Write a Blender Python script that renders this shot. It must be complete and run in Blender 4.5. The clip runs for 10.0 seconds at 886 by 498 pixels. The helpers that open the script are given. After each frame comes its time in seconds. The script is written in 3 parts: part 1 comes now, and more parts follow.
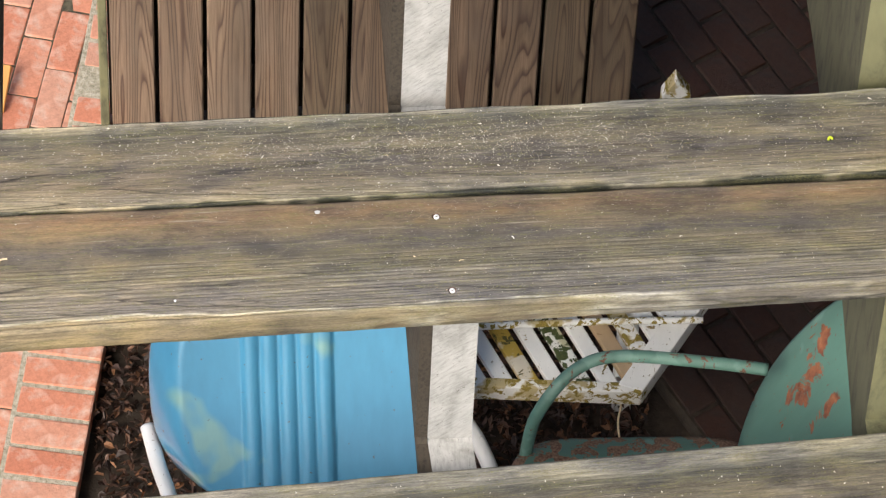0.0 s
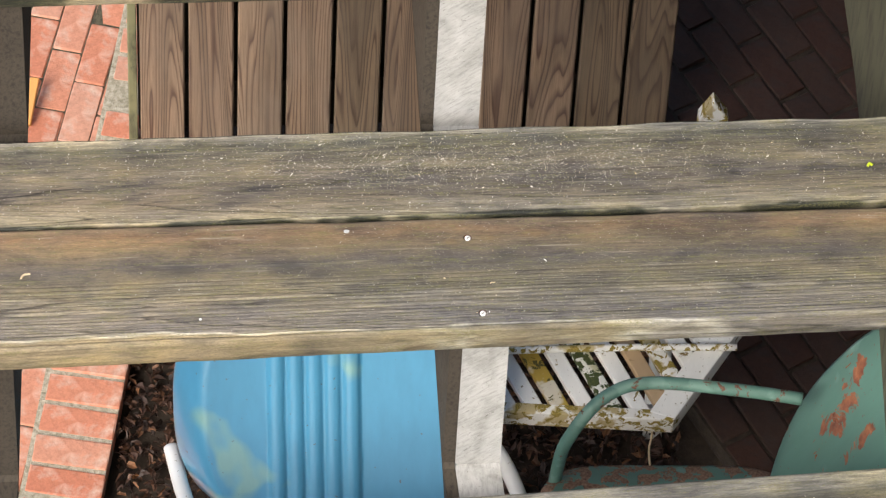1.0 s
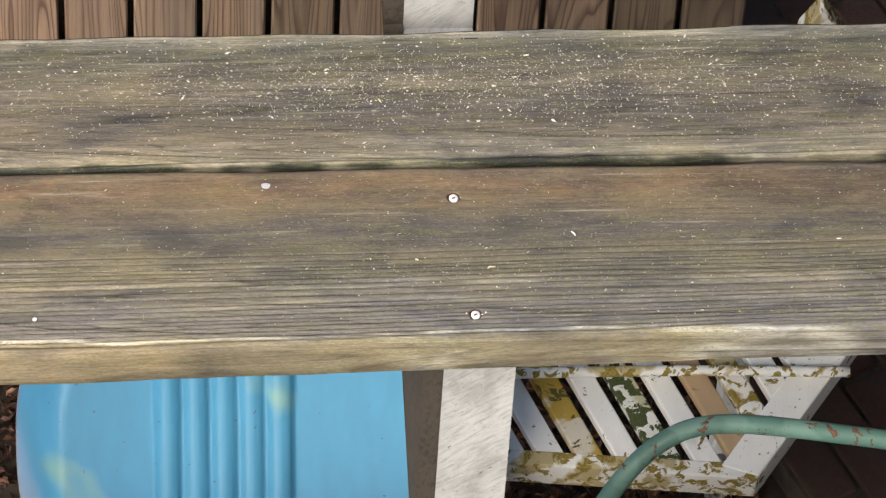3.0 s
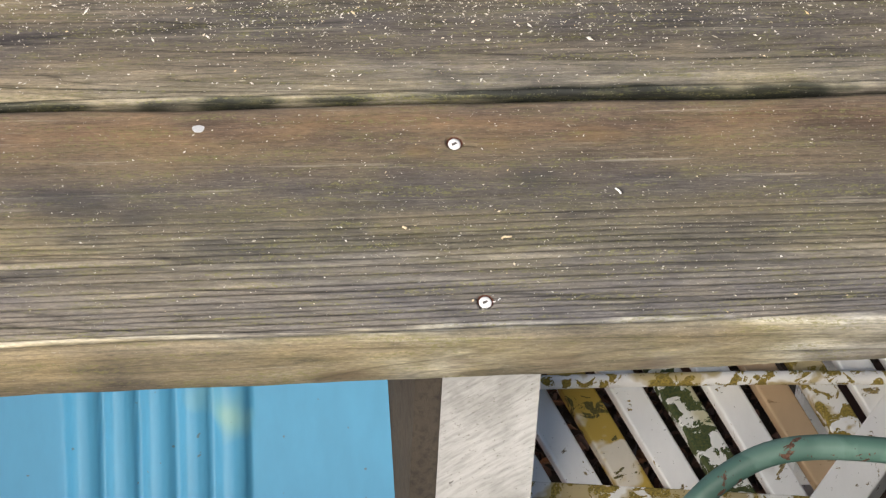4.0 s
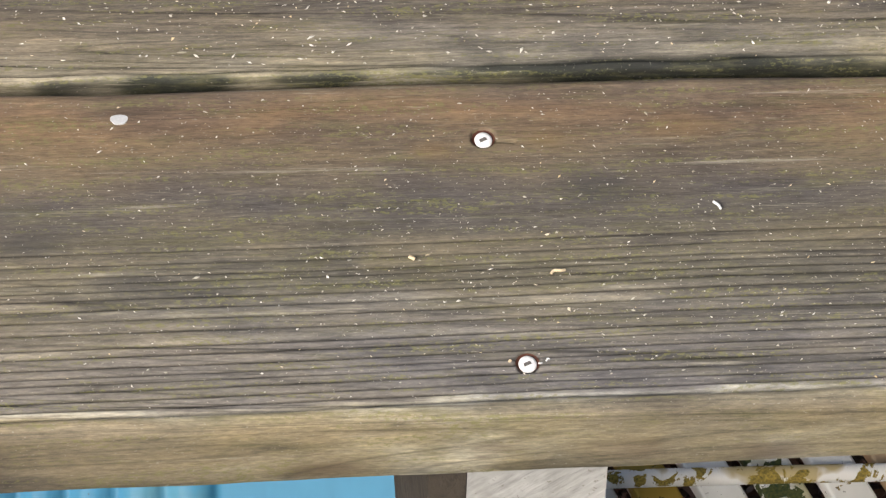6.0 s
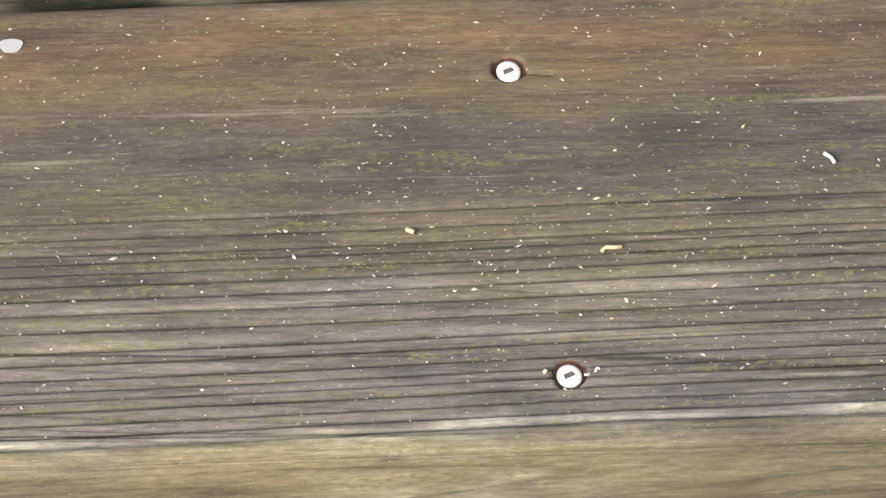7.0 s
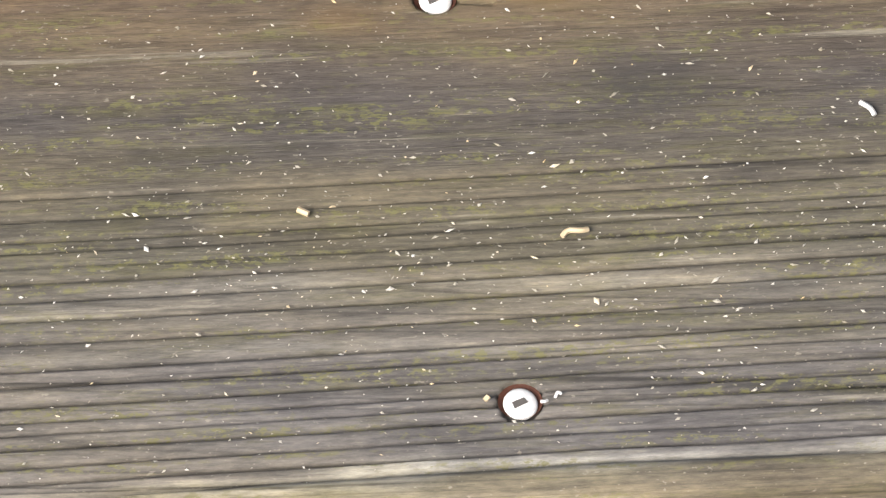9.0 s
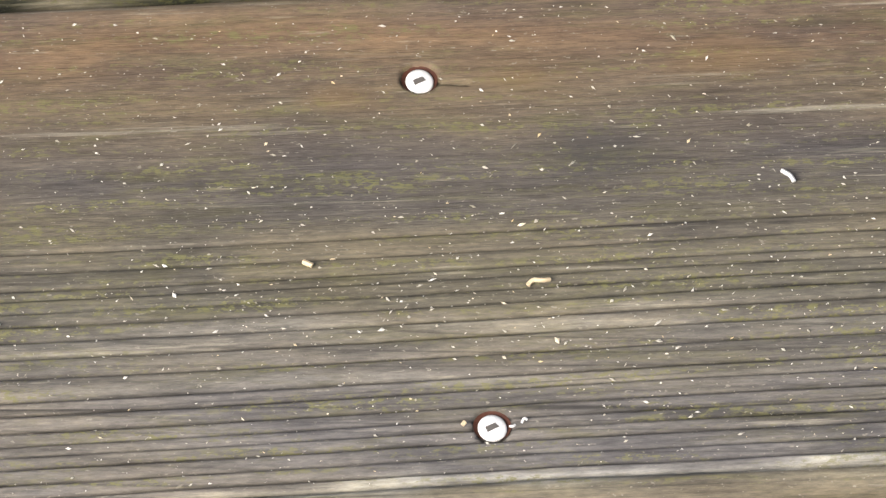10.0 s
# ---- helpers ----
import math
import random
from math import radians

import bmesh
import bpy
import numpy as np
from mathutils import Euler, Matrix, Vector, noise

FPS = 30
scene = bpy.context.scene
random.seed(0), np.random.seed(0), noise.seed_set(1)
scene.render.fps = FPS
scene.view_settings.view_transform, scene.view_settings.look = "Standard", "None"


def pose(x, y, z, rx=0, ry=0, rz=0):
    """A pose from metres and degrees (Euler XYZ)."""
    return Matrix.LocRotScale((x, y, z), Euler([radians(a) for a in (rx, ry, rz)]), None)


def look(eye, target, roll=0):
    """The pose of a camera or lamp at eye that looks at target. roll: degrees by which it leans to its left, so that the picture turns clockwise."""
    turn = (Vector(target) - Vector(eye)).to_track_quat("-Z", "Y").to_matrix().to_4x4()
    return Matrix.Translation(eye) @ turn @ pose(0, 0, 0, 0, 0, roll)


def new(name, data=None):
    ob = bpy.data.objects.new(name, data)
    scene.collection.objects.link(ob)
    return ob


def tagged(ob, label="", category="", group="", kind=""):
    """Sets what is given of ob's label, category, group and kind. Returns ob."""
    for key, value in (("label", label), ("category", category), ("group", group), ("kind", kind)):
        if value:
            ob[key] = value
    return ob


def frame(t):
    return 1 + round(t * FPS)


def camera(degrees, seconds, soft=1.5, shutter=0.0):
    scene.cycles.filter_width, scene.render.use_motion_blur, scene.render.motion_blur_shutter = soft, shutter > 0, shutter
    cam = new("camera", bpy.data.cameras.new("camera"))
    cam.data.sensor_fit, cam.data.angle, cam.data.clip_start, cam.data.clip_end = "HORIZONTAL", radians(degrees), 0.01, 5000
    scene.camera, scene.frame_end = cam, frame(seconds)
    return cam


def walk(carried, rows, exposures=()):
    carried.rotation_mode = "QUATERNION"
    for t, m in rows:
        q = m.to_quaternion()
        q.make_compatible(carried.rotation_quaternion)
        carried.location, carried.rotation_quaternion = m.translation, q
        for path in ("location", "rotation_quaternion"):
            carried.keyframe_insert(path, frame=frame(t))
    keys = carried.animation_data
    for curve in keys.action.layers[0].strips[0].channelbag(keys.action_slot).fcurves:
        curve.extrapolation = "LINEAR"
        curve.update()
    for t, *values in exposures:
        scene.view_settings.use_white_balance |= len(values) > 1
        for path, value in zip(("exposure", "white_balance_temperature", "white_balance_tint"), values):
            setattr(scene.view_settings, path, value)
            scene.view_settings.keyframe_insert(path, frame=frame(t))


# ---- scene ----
cam = camera(9.0, 10.0, soft=1.3)
PATH = [
    (0, (-0.4004, -3.3182, 6.1416), (-0.0063, 0.0737, 1.2000), 3.00),
    (0.5, (-0.3968, -3.2901, 6.0994), (-0.0150, 0.0940, 1.2000), 3.34),
    (1, (-0.3930, -3.2596, 6.0536), (-0.0371, 0.1028, 1.2000), 3.42),
    (1.5, (-0.3880, -3.2203, 5.9945), (-0.0270, 0.0997, 1.2000), 3.75),
    (2, (-0.3319, -2.7790, 5.3313), (-0.0204, 0.0966, 1.2000), 3.96),
    (2.5, (-0.2859, -2.4171, 4.7875), (-0.0218, 0.0843, 1.2000), 3.89),
    (2.7, (-0.2696, -2.2885, 4.5941), (-0.0218, 0.0789, 1.2000), 3.97),
    (3.8, (-0.1863, -1.6337, 3.6101), (-0.0200, 0.0614, 1.2000), 3.50),
    (4, (-0.1736, -1.5337, 3.4599), (-0.0192, 0.0522, 1.2000), 3.27),
    (4.5, (-0.1432, -1.2938, 3.0994), (-0.0217, 0.0487, 1.2000), 2.84),
    (5, (-0.1182, -1.0978, 2.8047), (-0.0243, 0.0553, 1.2000), 2.50),
    (5.5, (-0.1182, -1.0973, 2.8040), (-0.0266, 0.0665, 1.2000), 2.16),
    (5.7, (-0.1183, -1.0985, 2.8058), (-0.0265, 0.0694, 1.2000), 2.17),
    (6.8, (-0.0864, -0.8475, 2.4286), (-0.0290, 0.0595, 1.2000), 1.42),
    (7, (-0.0778, -0.7796, 2.3266), (-0.0295, 0.0597, 1.2000), 1.04),
    (7.5, (-0.0583, -0.6263, 2.0962), (-0.0231, 0.0467, 1.2000), 0.79),
    (8, (-0.0516, -0.5736, 2.0170), (-0.0165, 0.0431, 1.2000), 0.57),
    (8.5, (-0.0520, -0.5762, 2.0210), (-0.0152, 0.0473, 1.2000), 0.57),
    (9, (-0.0520, -0.5769, 2.0220), (-0.0121, 0.0557, 1.2000), 0.56),
    (9.5, (-0.0574, -0.6192, 2.0856), (-0.0058, 0.0633, 1.2000), 1.10),
    (10, (-0.0649, -0.6784, 2.1746), (-0.0078, 0.0683, 1.2000), 1.30),
]
walk(cam, [(t, look(e, g, r)) for t, e, g, r in PATH], [(0, 0.82, 6700, 9), (2.5, 0.79, 6700, 9), (4, 0.68, 6750, 10), (5.7, 0.65, 6750, 10), (7, 0.74, 6700, 10), (10, 0.84, 6700, 10)])

# ---- world, sun, exposure ----
world = bpy.data.worlds.new("overcast_sky")
scene.world = world
world.use_nodes = True
wn = world.node_tree.nodes
sky = wn.new("ShaderNodeTexSky")
sky.sky_type = "NISHITA"
sky.sun_disc = False
sky.sun_elevation = radians(42)
sky.sun_rotation = radians(219)
sky.dust_density = 3.0
wn["Background"].inputs[1].default_value = 0.11
world.node_tree.links.new(sky.outputs[0], wn["Background"].inputs[0])
sun_data = bpy.data.lights.new("sun", "SUN")
sun_data.energy, sun_data.angle, sun_data.color = 2.3, radians(28), (1.0, 0.94, 0.86)
sun = new("sun", sun_data)
sun.matrix_world = look((-3.2, -3.9, 5.6), (0, 0.2, 1.0))


# ---- materials ----
def mat(name, rough=0.7, metal=0.0):
    m = bpy.data.materials.new(name)
    m.use_nodes = True
    b = m.node_tree.nodes["Principled BSDF"]
    b.inputs["Roughness"].default_value = rough
    b.inputs["Metallic"].default_value = metal
    return m, m.node_tree.nodes, m.node_tree.links, b


def coords(n, l, scale, kind="Object", rot=(0, 0, 0), offset=None):
    c = n.new("ShaderNodeTexCoord")
    mp = n.new("ShaderNodeMapping")
    mp.inputs["Scale"].default_value = scale
    src = c.outputs[kind]
    if any(rot):
        turn = n.new("ShaderNodeMapping")
        turn.inputs["Rotation"].default_value = rot
        l.new(src, turn.inputs["Vector"])
        src = turn.outputs["Vector"]
    l.new(src, mp.inputs["Vector"])
    if offset is not None:
        l.new(offset, mp.inputs["Location"])
    return mp.outputs["Vector"]


def noise_tex(n, l, vec, scale=1.0, detail=4.0, rough=0.6, warp=0.0):
    t = n.new("ShaderNodeTexNoise")
    t.inputs["Scale"].default_value = scale
    t.inputs["Detail"].default_value = detail
    t.inputs["Roughness"].default_value = rough
    t.inputs["Distortion"].default_value = warp
    l.new(vec, t.inputs["Vector"])
    return t.outputs["Fac"]


def ramp(n, l, fac, stops):
    r = n.new("ShaderNodeValToRGB")
    e = r.color_ramp.elements
    while len(e) < len(stops):
        e.new(0.5)
    for el, (p, c) in zip(e, stops):
        el.position = p
        el.color = (*c, 1) if len(c) == 3 else c
    l.new(fac, r.inputs["Fac"])
    return r.outputs["Color"]


def grey(v):
    return (v, v, v)


def mix(n, l, fac, a, b, mode="MIX"):
    m = n.new("ShaderNodeMix")
    m.data_type, m.blend_type = "RGBA", mode
    for sock, v in ((m.inputs[0], fac), (m.inputs[6], a), (m.inputs[7], b)):
        if isinstance(v, (int, float)):
            sock.default_value = v
        elif isinstance(v, tuple):
            sock.default_value = (*v, 1)
        else:
            l.new(v, sock)
    return m.outputs[2]


def bump(n, l, bsdf, height, strength=0.4, dist=0.001):
    b = n.new("ShaderNodeBump")
    b.inputs["Strength"].default_value = strength
    b.inputs["Distance"].default_value = dist
    l.new(height, b.inputs["Height"])
    l.new(b.outputs["Normal"], bsdf.inputs["Normal"])


def object_random(n):
    return n.new("ShaderNodeObjectInfo").outputs["Random"]


def grain_lines(n, l, vec, scale, count, dark, warp=0.15, sharp=0.10, detail=1.5):
    """Year rings: level lines of a drawn-out noise, steep on one side."""
    f = noise_tex(n, l, vec, scale, detail, 0.45, warp)
    a = n.new("ShaderNodeMath")
    a.operation = "MULTIPLY"
    a.inputs[1].default_value = count
    l.new(f, a.inputs[0])
    b = n.new("ShaderNodeMath")
    b.operation = "FRACT"
    l.new(a.outputs[0], b.inputs[0])
    return ramp(n, l, b.outputs[0], [(0.0, grey(dark)), (sharp, grey(0.95)), (0.7, grey(1.12)), (0.93, grey(0.85)), (1.0, grey(dark))])


def tread_wood(name, y_stops, grain_tint=0.5, seed=0.0, grit=1.0):
    """Weathered board: colour bands across the width (y_stops, over 0.14 m), grain and stains drawn out along x."""
    m, n, l, b = mat(name, 0.75)
    c = n.new("ShaderNodeTexCoord").outputs["Object"]
    sep = n.new("ShaderNodeSeparateXYZ")
    l.new(c, sep.inputs[0])
    wob = noise_tex(n, l, coords(n, l, (5 + seed, 22, 10)), 1.0, 3, 0.6)
    wm = n.new("ShaderNodeMath")
    wm.operation = "MULTIPLY_ADD"
    l.new(wob, wm.inputs[0])
    wm.inputs[1].default_value = 0.03
    l.new(sep.outputs[1], wm.inputs[2])
    sc = n.new("ShaderNodeMath")
    sc.operation = "MULTIPLY_ADD"
    l.new(wm.outputs[0], sc.inputs[0])
    sc.inputs[1].default_value = 1 / 0.14
    sc.inputs[2].default_value = -0.015 / 0.14
    bands = ramp(n, l, sc.outputs[0], y_stops)
    fine = noise_tex(n, l, coords(n, l, (26, 420, 300)), 1.0, 6, 0.75)
    mid = noise_tex(n, l, coords(n, l, (7, 95, 80)), 1.0, 6, 0.7, 0.3)
    stain = noise_tex(n, l, coords(n, l, (9 + seed, 26, 20)), 1.0, 5, 0.65)
    along = n.new("ShaderNodeMath")
    along.operation = "MULTIPLY_ADD"
    l.new(sep.outputs[0], along.inputs[0])
    along.inputs[1].default_value = 1.0
    al = n.new("ShaderNodeMath")
    al.operation = "MULTIPLY_ADD"
    l.new(wob, al.inputs[0])
    al.inputs[1].default_value = 0.3
    al.inputs[2].default_value = 0.37
    l.new(al.outputs[0], along.inputs[2])
    bands = mix(n, l, 1.0, bands, ramp(n, l, along.outputs[0], [(0.0, (1.55, 1.45, 1.3)), (0.2, (1.35, 1.27, 1.17)), (0.42, grey(1.0)), (0.85, grey(0.98)), (1.0, (1.15, 1.12, 1.0))]), "MULTIPLY")
    calm = ramp(n, l, sc.outputs[0], [(0.0, grey(0.8)), (0.42, grey(0.85)), (0.6, grey(0.85 * grain_tint)), (0.9, grey(0.9 * grain_tint)), (1.0, grey(0.8))])
    col = mix(n, l, calm, bands, ramp(n, l, mid, [(0.22, grey(0.45)), (0.45, grey(0.9)), (0.62, grey(1.1)), (0.8, (1.45, 1.4, 1.28))]), "MULTIPLY")
    col = mix(n, l, calm, col, ramp(n, l, fine, [(0.30, grey(0.4 / grit)), (0.45, grey(0.94)), (0.56, grey(1.06 * grit ** 0.3)), (0.72, (1.6 * grit, 1.56 * grit, 1.44 * grit))]), "MULTIPLY")
    scratch = noise_tex(n, l, coords(n, l, (45, 620, 400)), 1.0, 3, 0.7)
    col = mix(n, l, ramp(n, l, scratch, [(0.64, grey(0)), (0.72, grey(0.4))]), col, (0.38, 0.35, 0.27))
    rings = grain_lines(n, l, coords(n, l, (1.3, 30, 20)), 1.0, 26, 0.30)
    worn = noise_tex(n, l, coords(n, l, (6, 40, 30)), 1.0, 4, 0.6)
    zone = ramp(n, l, sc.outputs[0], [(0.0, grey(0.7)), (0.04, grey(0.7)), (0.06, grey(1)), (0.4, grey(0.9)), (0.58, grey(0.3)), (1.0, grey(0.45))])
    rm = mix(n, l, 1.0, zone, ramp(n, l, worn, [(0.35, grey(0.2)), (0.62, grey(0.9))]), "MULTIPLY")
    col = mix(n, l, rm, col, rings, "MULTIPLY")
    blotch = noise_tex(n, l, coords(n, l, (11, 30, 20)), 1.0, 4, 0.55, 0.6)
    col = mix(n, l, 0.85, col, ramp(n, l, blotch, [(0.32, (0.5, 0.5, 0.55)), (0.45, (0.9, 0.9, 0.92)), (0.57, (1.10, 1.06, 0.96)), (0.70, (1.26, 1.18, 1.0))]), "MULTIPLY")
    cracks = grain_lines(n, l, coords(n, l, (0.9, 22, 20)), 1.0, 9, 0.05, 0.1, 0.035)
    cm = mix(n, l, ramp(n, l, sc.outputs[0], [(0.0, grey(0.55)), (0.02, grey(0.5)), (0.045, grey(0.95)), (0.36, grey(0.85)), (0.5, grey(0.15)), (1.0, grey(0.2))]), grey(0), ramp(n, l, worn, [(0.3, grey(0.2)), (0.55, grey(1))]), "MIX")
    broken = noise_tex(n, l, coords(n, l, (26, 200, 100)), 1.0, 4, 0.7)
    cm = mix(n, l, 1.0, cm, ramp(n, l, broken, [(0.34, grey(0.3)), (0.52, grey(1))]), "MULTIPLY")
    col = mix(n, l, cm, col, mix(n, l, 1.0, col, cracks, "MULTIPLY"))
    streak = noise_tex(n, l, coords(n, l, (5, 150, 80)), 1.0, 5, 0.7)
    col = mix(n, l, ramp(n, l, streak, [(0.60, grey(0)), (0.68, grey(0.55))]), col, (0.40, 0.37, 0.29))
    moss = noise_tex(n, l, coords(n, l, (22, 150, 90)), 1.0, 6, 0.75)
    col = mix(n, l, ramp(n, l, moss, [(0.52, grey(0)), (0.66, grey(0.5))]), col, (0.13, 0.122, 0.055))
    col = mix(n, l, ramp(n, l, stain, [(0.28, grey(0.75)), (0.46, grey(0.0))]), col, (0.04, 0.037, 0.04))
    fibre = noise_tex(n, l, coords(n, l, (210, 1100, 900)), 1.0, 4, 0.75)
    col = mix(n, l, 0.8, col, ramp(n, l, fibre, [(0.3, grey(0.6)), (0.5, grey(1.0)), (0.72, (1.5, 1.47, 1.4))]), "MULTIPLY")
    speck = noise_tex(n, l, coords(n, l, (420, 900, 700)), 1.0, 3, 0.7)
    where = noise_tex(n, l, coords(n, l, (14, 240, 120)), 1.0, 4, 0.65)
    sm = mix(n, l, 1.0, ramp(n, l, speck, [(0.5, grey(0)), (0.6, grey(0.75))]), ramp(n, l, where, [(0.5, grey(0)), (0.6, grey(1))]), "MULTIPLY")
    col = mix(n, l, sm, col, (0.19, 0.185, 0.07))
    dust = noise_tex(n, l, coords(n, l, (700, 1300, 900)), 1.0, 2, 0.5)
    col = mix(n, l, ramp(n, l, dust, [(0.66, grey(0)), (0.74, grey(0.55))]), col, (0.36, 0.33, 0.27))
    l.new(col, b.inputs["Base Color"])
    h = mix(n, l, 0.5, fine, mid)
    bump(n, l, b, h, 0.7, 0.0012)
    return m


def smudges(m, spots, colour, weight=0.8):
    """Knots and dark smudges, drawn out along the board, at given places of it."""
    n, l = m.node_tree.nodes, m.node_tree.links
    b = n["Principled BSDF"]
    col = b.inputs["Base Color"].links[0].from_socket
    vec = coords(n, l, (0.4, 1.0, 1.0))
    rag = noise_tex(n, l, coords(n, l, (60, 160, 160)), 1.0, 5, 0.65)
    for (x, y, z), r, soft in spots:
        d = n.new("ShaderNodeVectorMath")
        d.operation = "DISTANCE"
        l.new(vec, d.inputs[0])
        d.inputs[1].default_value = (x * 0.4, y, z)
        a = n.new("ShaderNodeMath")
        a.operation = "MULTIPLY_ADD"
        l.new(rag, a.inputs[0])
        a.inputs[1].default_value = r * 1.6
        l.new(d.outputs["Value"], a.inputs[2])
        col = mix(n, l, ramp(n, l, a.outputs[0], [(r * 1.1, grey(weight)), (r * (1.2 + soft), grey(0))]), col, colour)
    l.new(col, b.inputs["Base Color"])
    return m


def plank_wood(name, a, bcol, dark, cathedral=True):
    """Newer treated planks with upright grain; every plank differs."""
    m, n, l, b = mat(name, 0.7)
    rnd = object_random(n)
    comb = n.new("ShaderNodeCombineXYZ")
    mul = n.new("ShaderNodeMath")
    mul.operation = "MULTIPLY"
    l.new(rnd, mul.inputs[0])
    mul.inputs[1].default_value = 37.0
    for i in range(3):
        l.new(mul.outputs[0], comb.inputs[i])
    rings = grain_lines(n, l, coords(n, l, (15, 15, 0.8), offset=comb.outputs[0]), 1.0, 22, 0.45, 0.2, 0.35)
    bands = grain_lines(n, l, coords(n, l, (11, 11, 0.9), offset=comb.outputs[0]), 1.0, 4, 0.6, 0.25, 0.4)
    fib = noise_tex(n, l, coords(n, l, (300, 300, 9), offset=comb.outputs[0]), 1.0, 5, 0.75)
    big = noise_tex(n, l, coords(n, l, (9, 9, 3), offset=comb.outputs[0]), 1.0, 3, 0.6)
    col = mix(n, l, ramp(n, l, rings, [(0.5, grey(0)), (1.0, grey(1))]), dark, a)
    col = mix(n, l, 0.9, col, bands, "MULTIPLY")
    col = mix(n, l, 0.7, col, ramp(n, l, fib, [(0.3, grey(0.5)), (0.5, grey(1)), (0.7, grey(1.4))]), "MULTIPLY")
    col = mix(n, l, ramp(n, l, big, [(0.35, grey(0.5)), (0.65, grey(0.0))]), col, (0.2, 0.16, 0.13))
    col = mix(n, l, 0.8, col, ramp(n, l, rnd, [(0.0, (0.72, 0.72, 0.66)), (0.5, (1.0, 0.96, 0.95)), (1.0, (1.2, 1.2, 1.17))]), "MULTIPLY")
    l.new(col, b.inputs["Base Color"])
    bump(n, l, b, fib, 0.5, 0.001)
    return m


def rough_wood(name, light, darkc, scale=(60, 60, 60), rot=(0, 0, 0), contrast=1.0):
    m, n, l, b = mat(name, 0.85)
    g = noise_tex(n, l, coords(n, l, scale, rot=rot), 1.0, 6, 0.7, 0.4 * contrast)
    s = noise_tex(n, l, coords(n, l, (9, 9, 9)), 1.0, 3, 0.6)
    col = ramp(n, l, g, [(0.3, darkc), (0.52, light), (0.75, tuple(min(1, v * 1.15) for v in light))])
    col = mix(n, l, 0.6, col, ramp(n, l, s, [(0.3, grey(0.7)), (0.6, grey(1.05))]), "MULTIPLY")
    l.new(col, b.inputs["Base Color"])
    bump(n, l, b, g, 0.6, 0.0015)
    return m


def sawn_end(name):
    """Bleached sawn timber: fine saw marks aslant, grey blotches and a few dark checks."""
    m, n, l, b = mat(name, 0.88)
    marks = noise_tex(n, l, coords(n, l, (70, 70, 420), rot=(0.0, 0.75, 0.0)), 1.0, 4, 0.6, 0.3)
    cloud = noise_tex(n, l, coords(n, l, (24, 24, 16)), 1.0, 5, 0.65, 0.4)
    check = noise_tex(n, l, coords(n, l, (45, 45, 130), rot=(0.0, 0.95, 0.0)), 1.0, 5, 0.7, 0.8)
    speck = noise_tex(n, l, coords(n, l, (420, 420, 420)), 1.0, 3, 0.6)
    col = ramp(n, l, cloud, [(0.3, (0.30, 0.30, 0.285)), (0.5, (0.44, 0.44, 0.43)), (0.7, (0.52, 0.52, 0.51))])
    col = mix(n, l, 0.8, col, ramp(n, l, marks, [(0.32, grey(0.72)), (0.5, grey(1.0)), (0.7, grey(1.12))]), "MULTIPLY")
    col = mix(n, l, ramp(n, l, check, [(0.30, grey(0.85)), (0.35, grey(0.0))]), col, (0.07, 0.065, 0.055))
    col = mix(n, l, ramp(n, l, speck, [(0.64, grey(0)), (0.70, grey(0.6))]), col, (0.15, 0.14, 0.11))
    l.new(col, b.inputs["Base Color"])
    bump(n, l, b, marks, 0.5, 0.001)
    return m


def flaking_paint(name, paint, fade, rust_a, rust_b, rust_at=0.62, fade_at=0.6, size=14, rough=0.45):
    """Old enamel on metal or wood: faded fields, chips down to a second coat."""
    m, n, l, b = mat(name, rough)
    big = noise_tex(n, l, coords(n, l, (size * 0.55,) * 3), 1.0, 3, 0.55, 0.3)
    chip = noise_tex(n, l, coords(n, l, (size * 1.6,) * 3), 1.0, 6, 0.62, 0.6)
    fine = noise_tex(n, l, coords(n, l, (size * 14,) * 3), 1.0, 3, 0.6)
    tone = noise_tex(n, l, coords(n, l, (40, 12, 12)), 1.0, 4, 0.6)
    col = mix(n, l, ramp(n, l, big, [(fade_at, grey(0)), (fade_at + 0.06, grey(0.8))]), paint, fade)
    col = mix(n, l, 0.5, col, ramp(n, l, tone, [(0.3, grey(0.86)), (0.7, grey(1.1))]), "MULTIPLY")
    rc = ramp(n, l, fine, [(0.3, rust_a), (0.7, rust_b)])
    mask = ramp(n, l, chip, [(rust_at, grey(0)), (rust_at + 0.012, grey(1))])
    col = mix(n, l, mask, col, rc)
    pits = noise_tex(n, l, coords(n, l, (size * 9,) * 3), 1.0, 2, 0.5)
    col = mix(n, l, ramp(n, l, pits, [(0.72, grey(0)), (0.74, grey(0.8))]), col, rust_a)
    l.new(col, b.inputs["Base Color"])
    l.new(ramp(n, l, mask, [(0, grey(rough)), (1, grey(0.9))]), b.inputs["Roughness"])
    inv = n.new("ShaderNodeInvert")
    l.new(mask, inv.inputs["Color"])
    bump(n, l, b, inv.outputs[0], 0.5, 0.0008)
    return m


def rust_patches(m, spots):
    """Adds rust fields with ragged outlines round given places of the thing."""
    n, l = m.node_tree.nodes, m.node_tree.links
    b = n["Principled BSDF"]
    col = b.inputs["Base Color"].links[0].from_socket
    c = n.new("ShaderNodeTexCoord").outputs["Object"]
    rag = noise_tex(n, l, coords(n, l, (24, 24, 24)), 1.0, 5, 0.65, 0.5)
    tone = noise_tex(n, l, coords(n, l, (60, 60, 60)), 1.0, 4, 0.6)
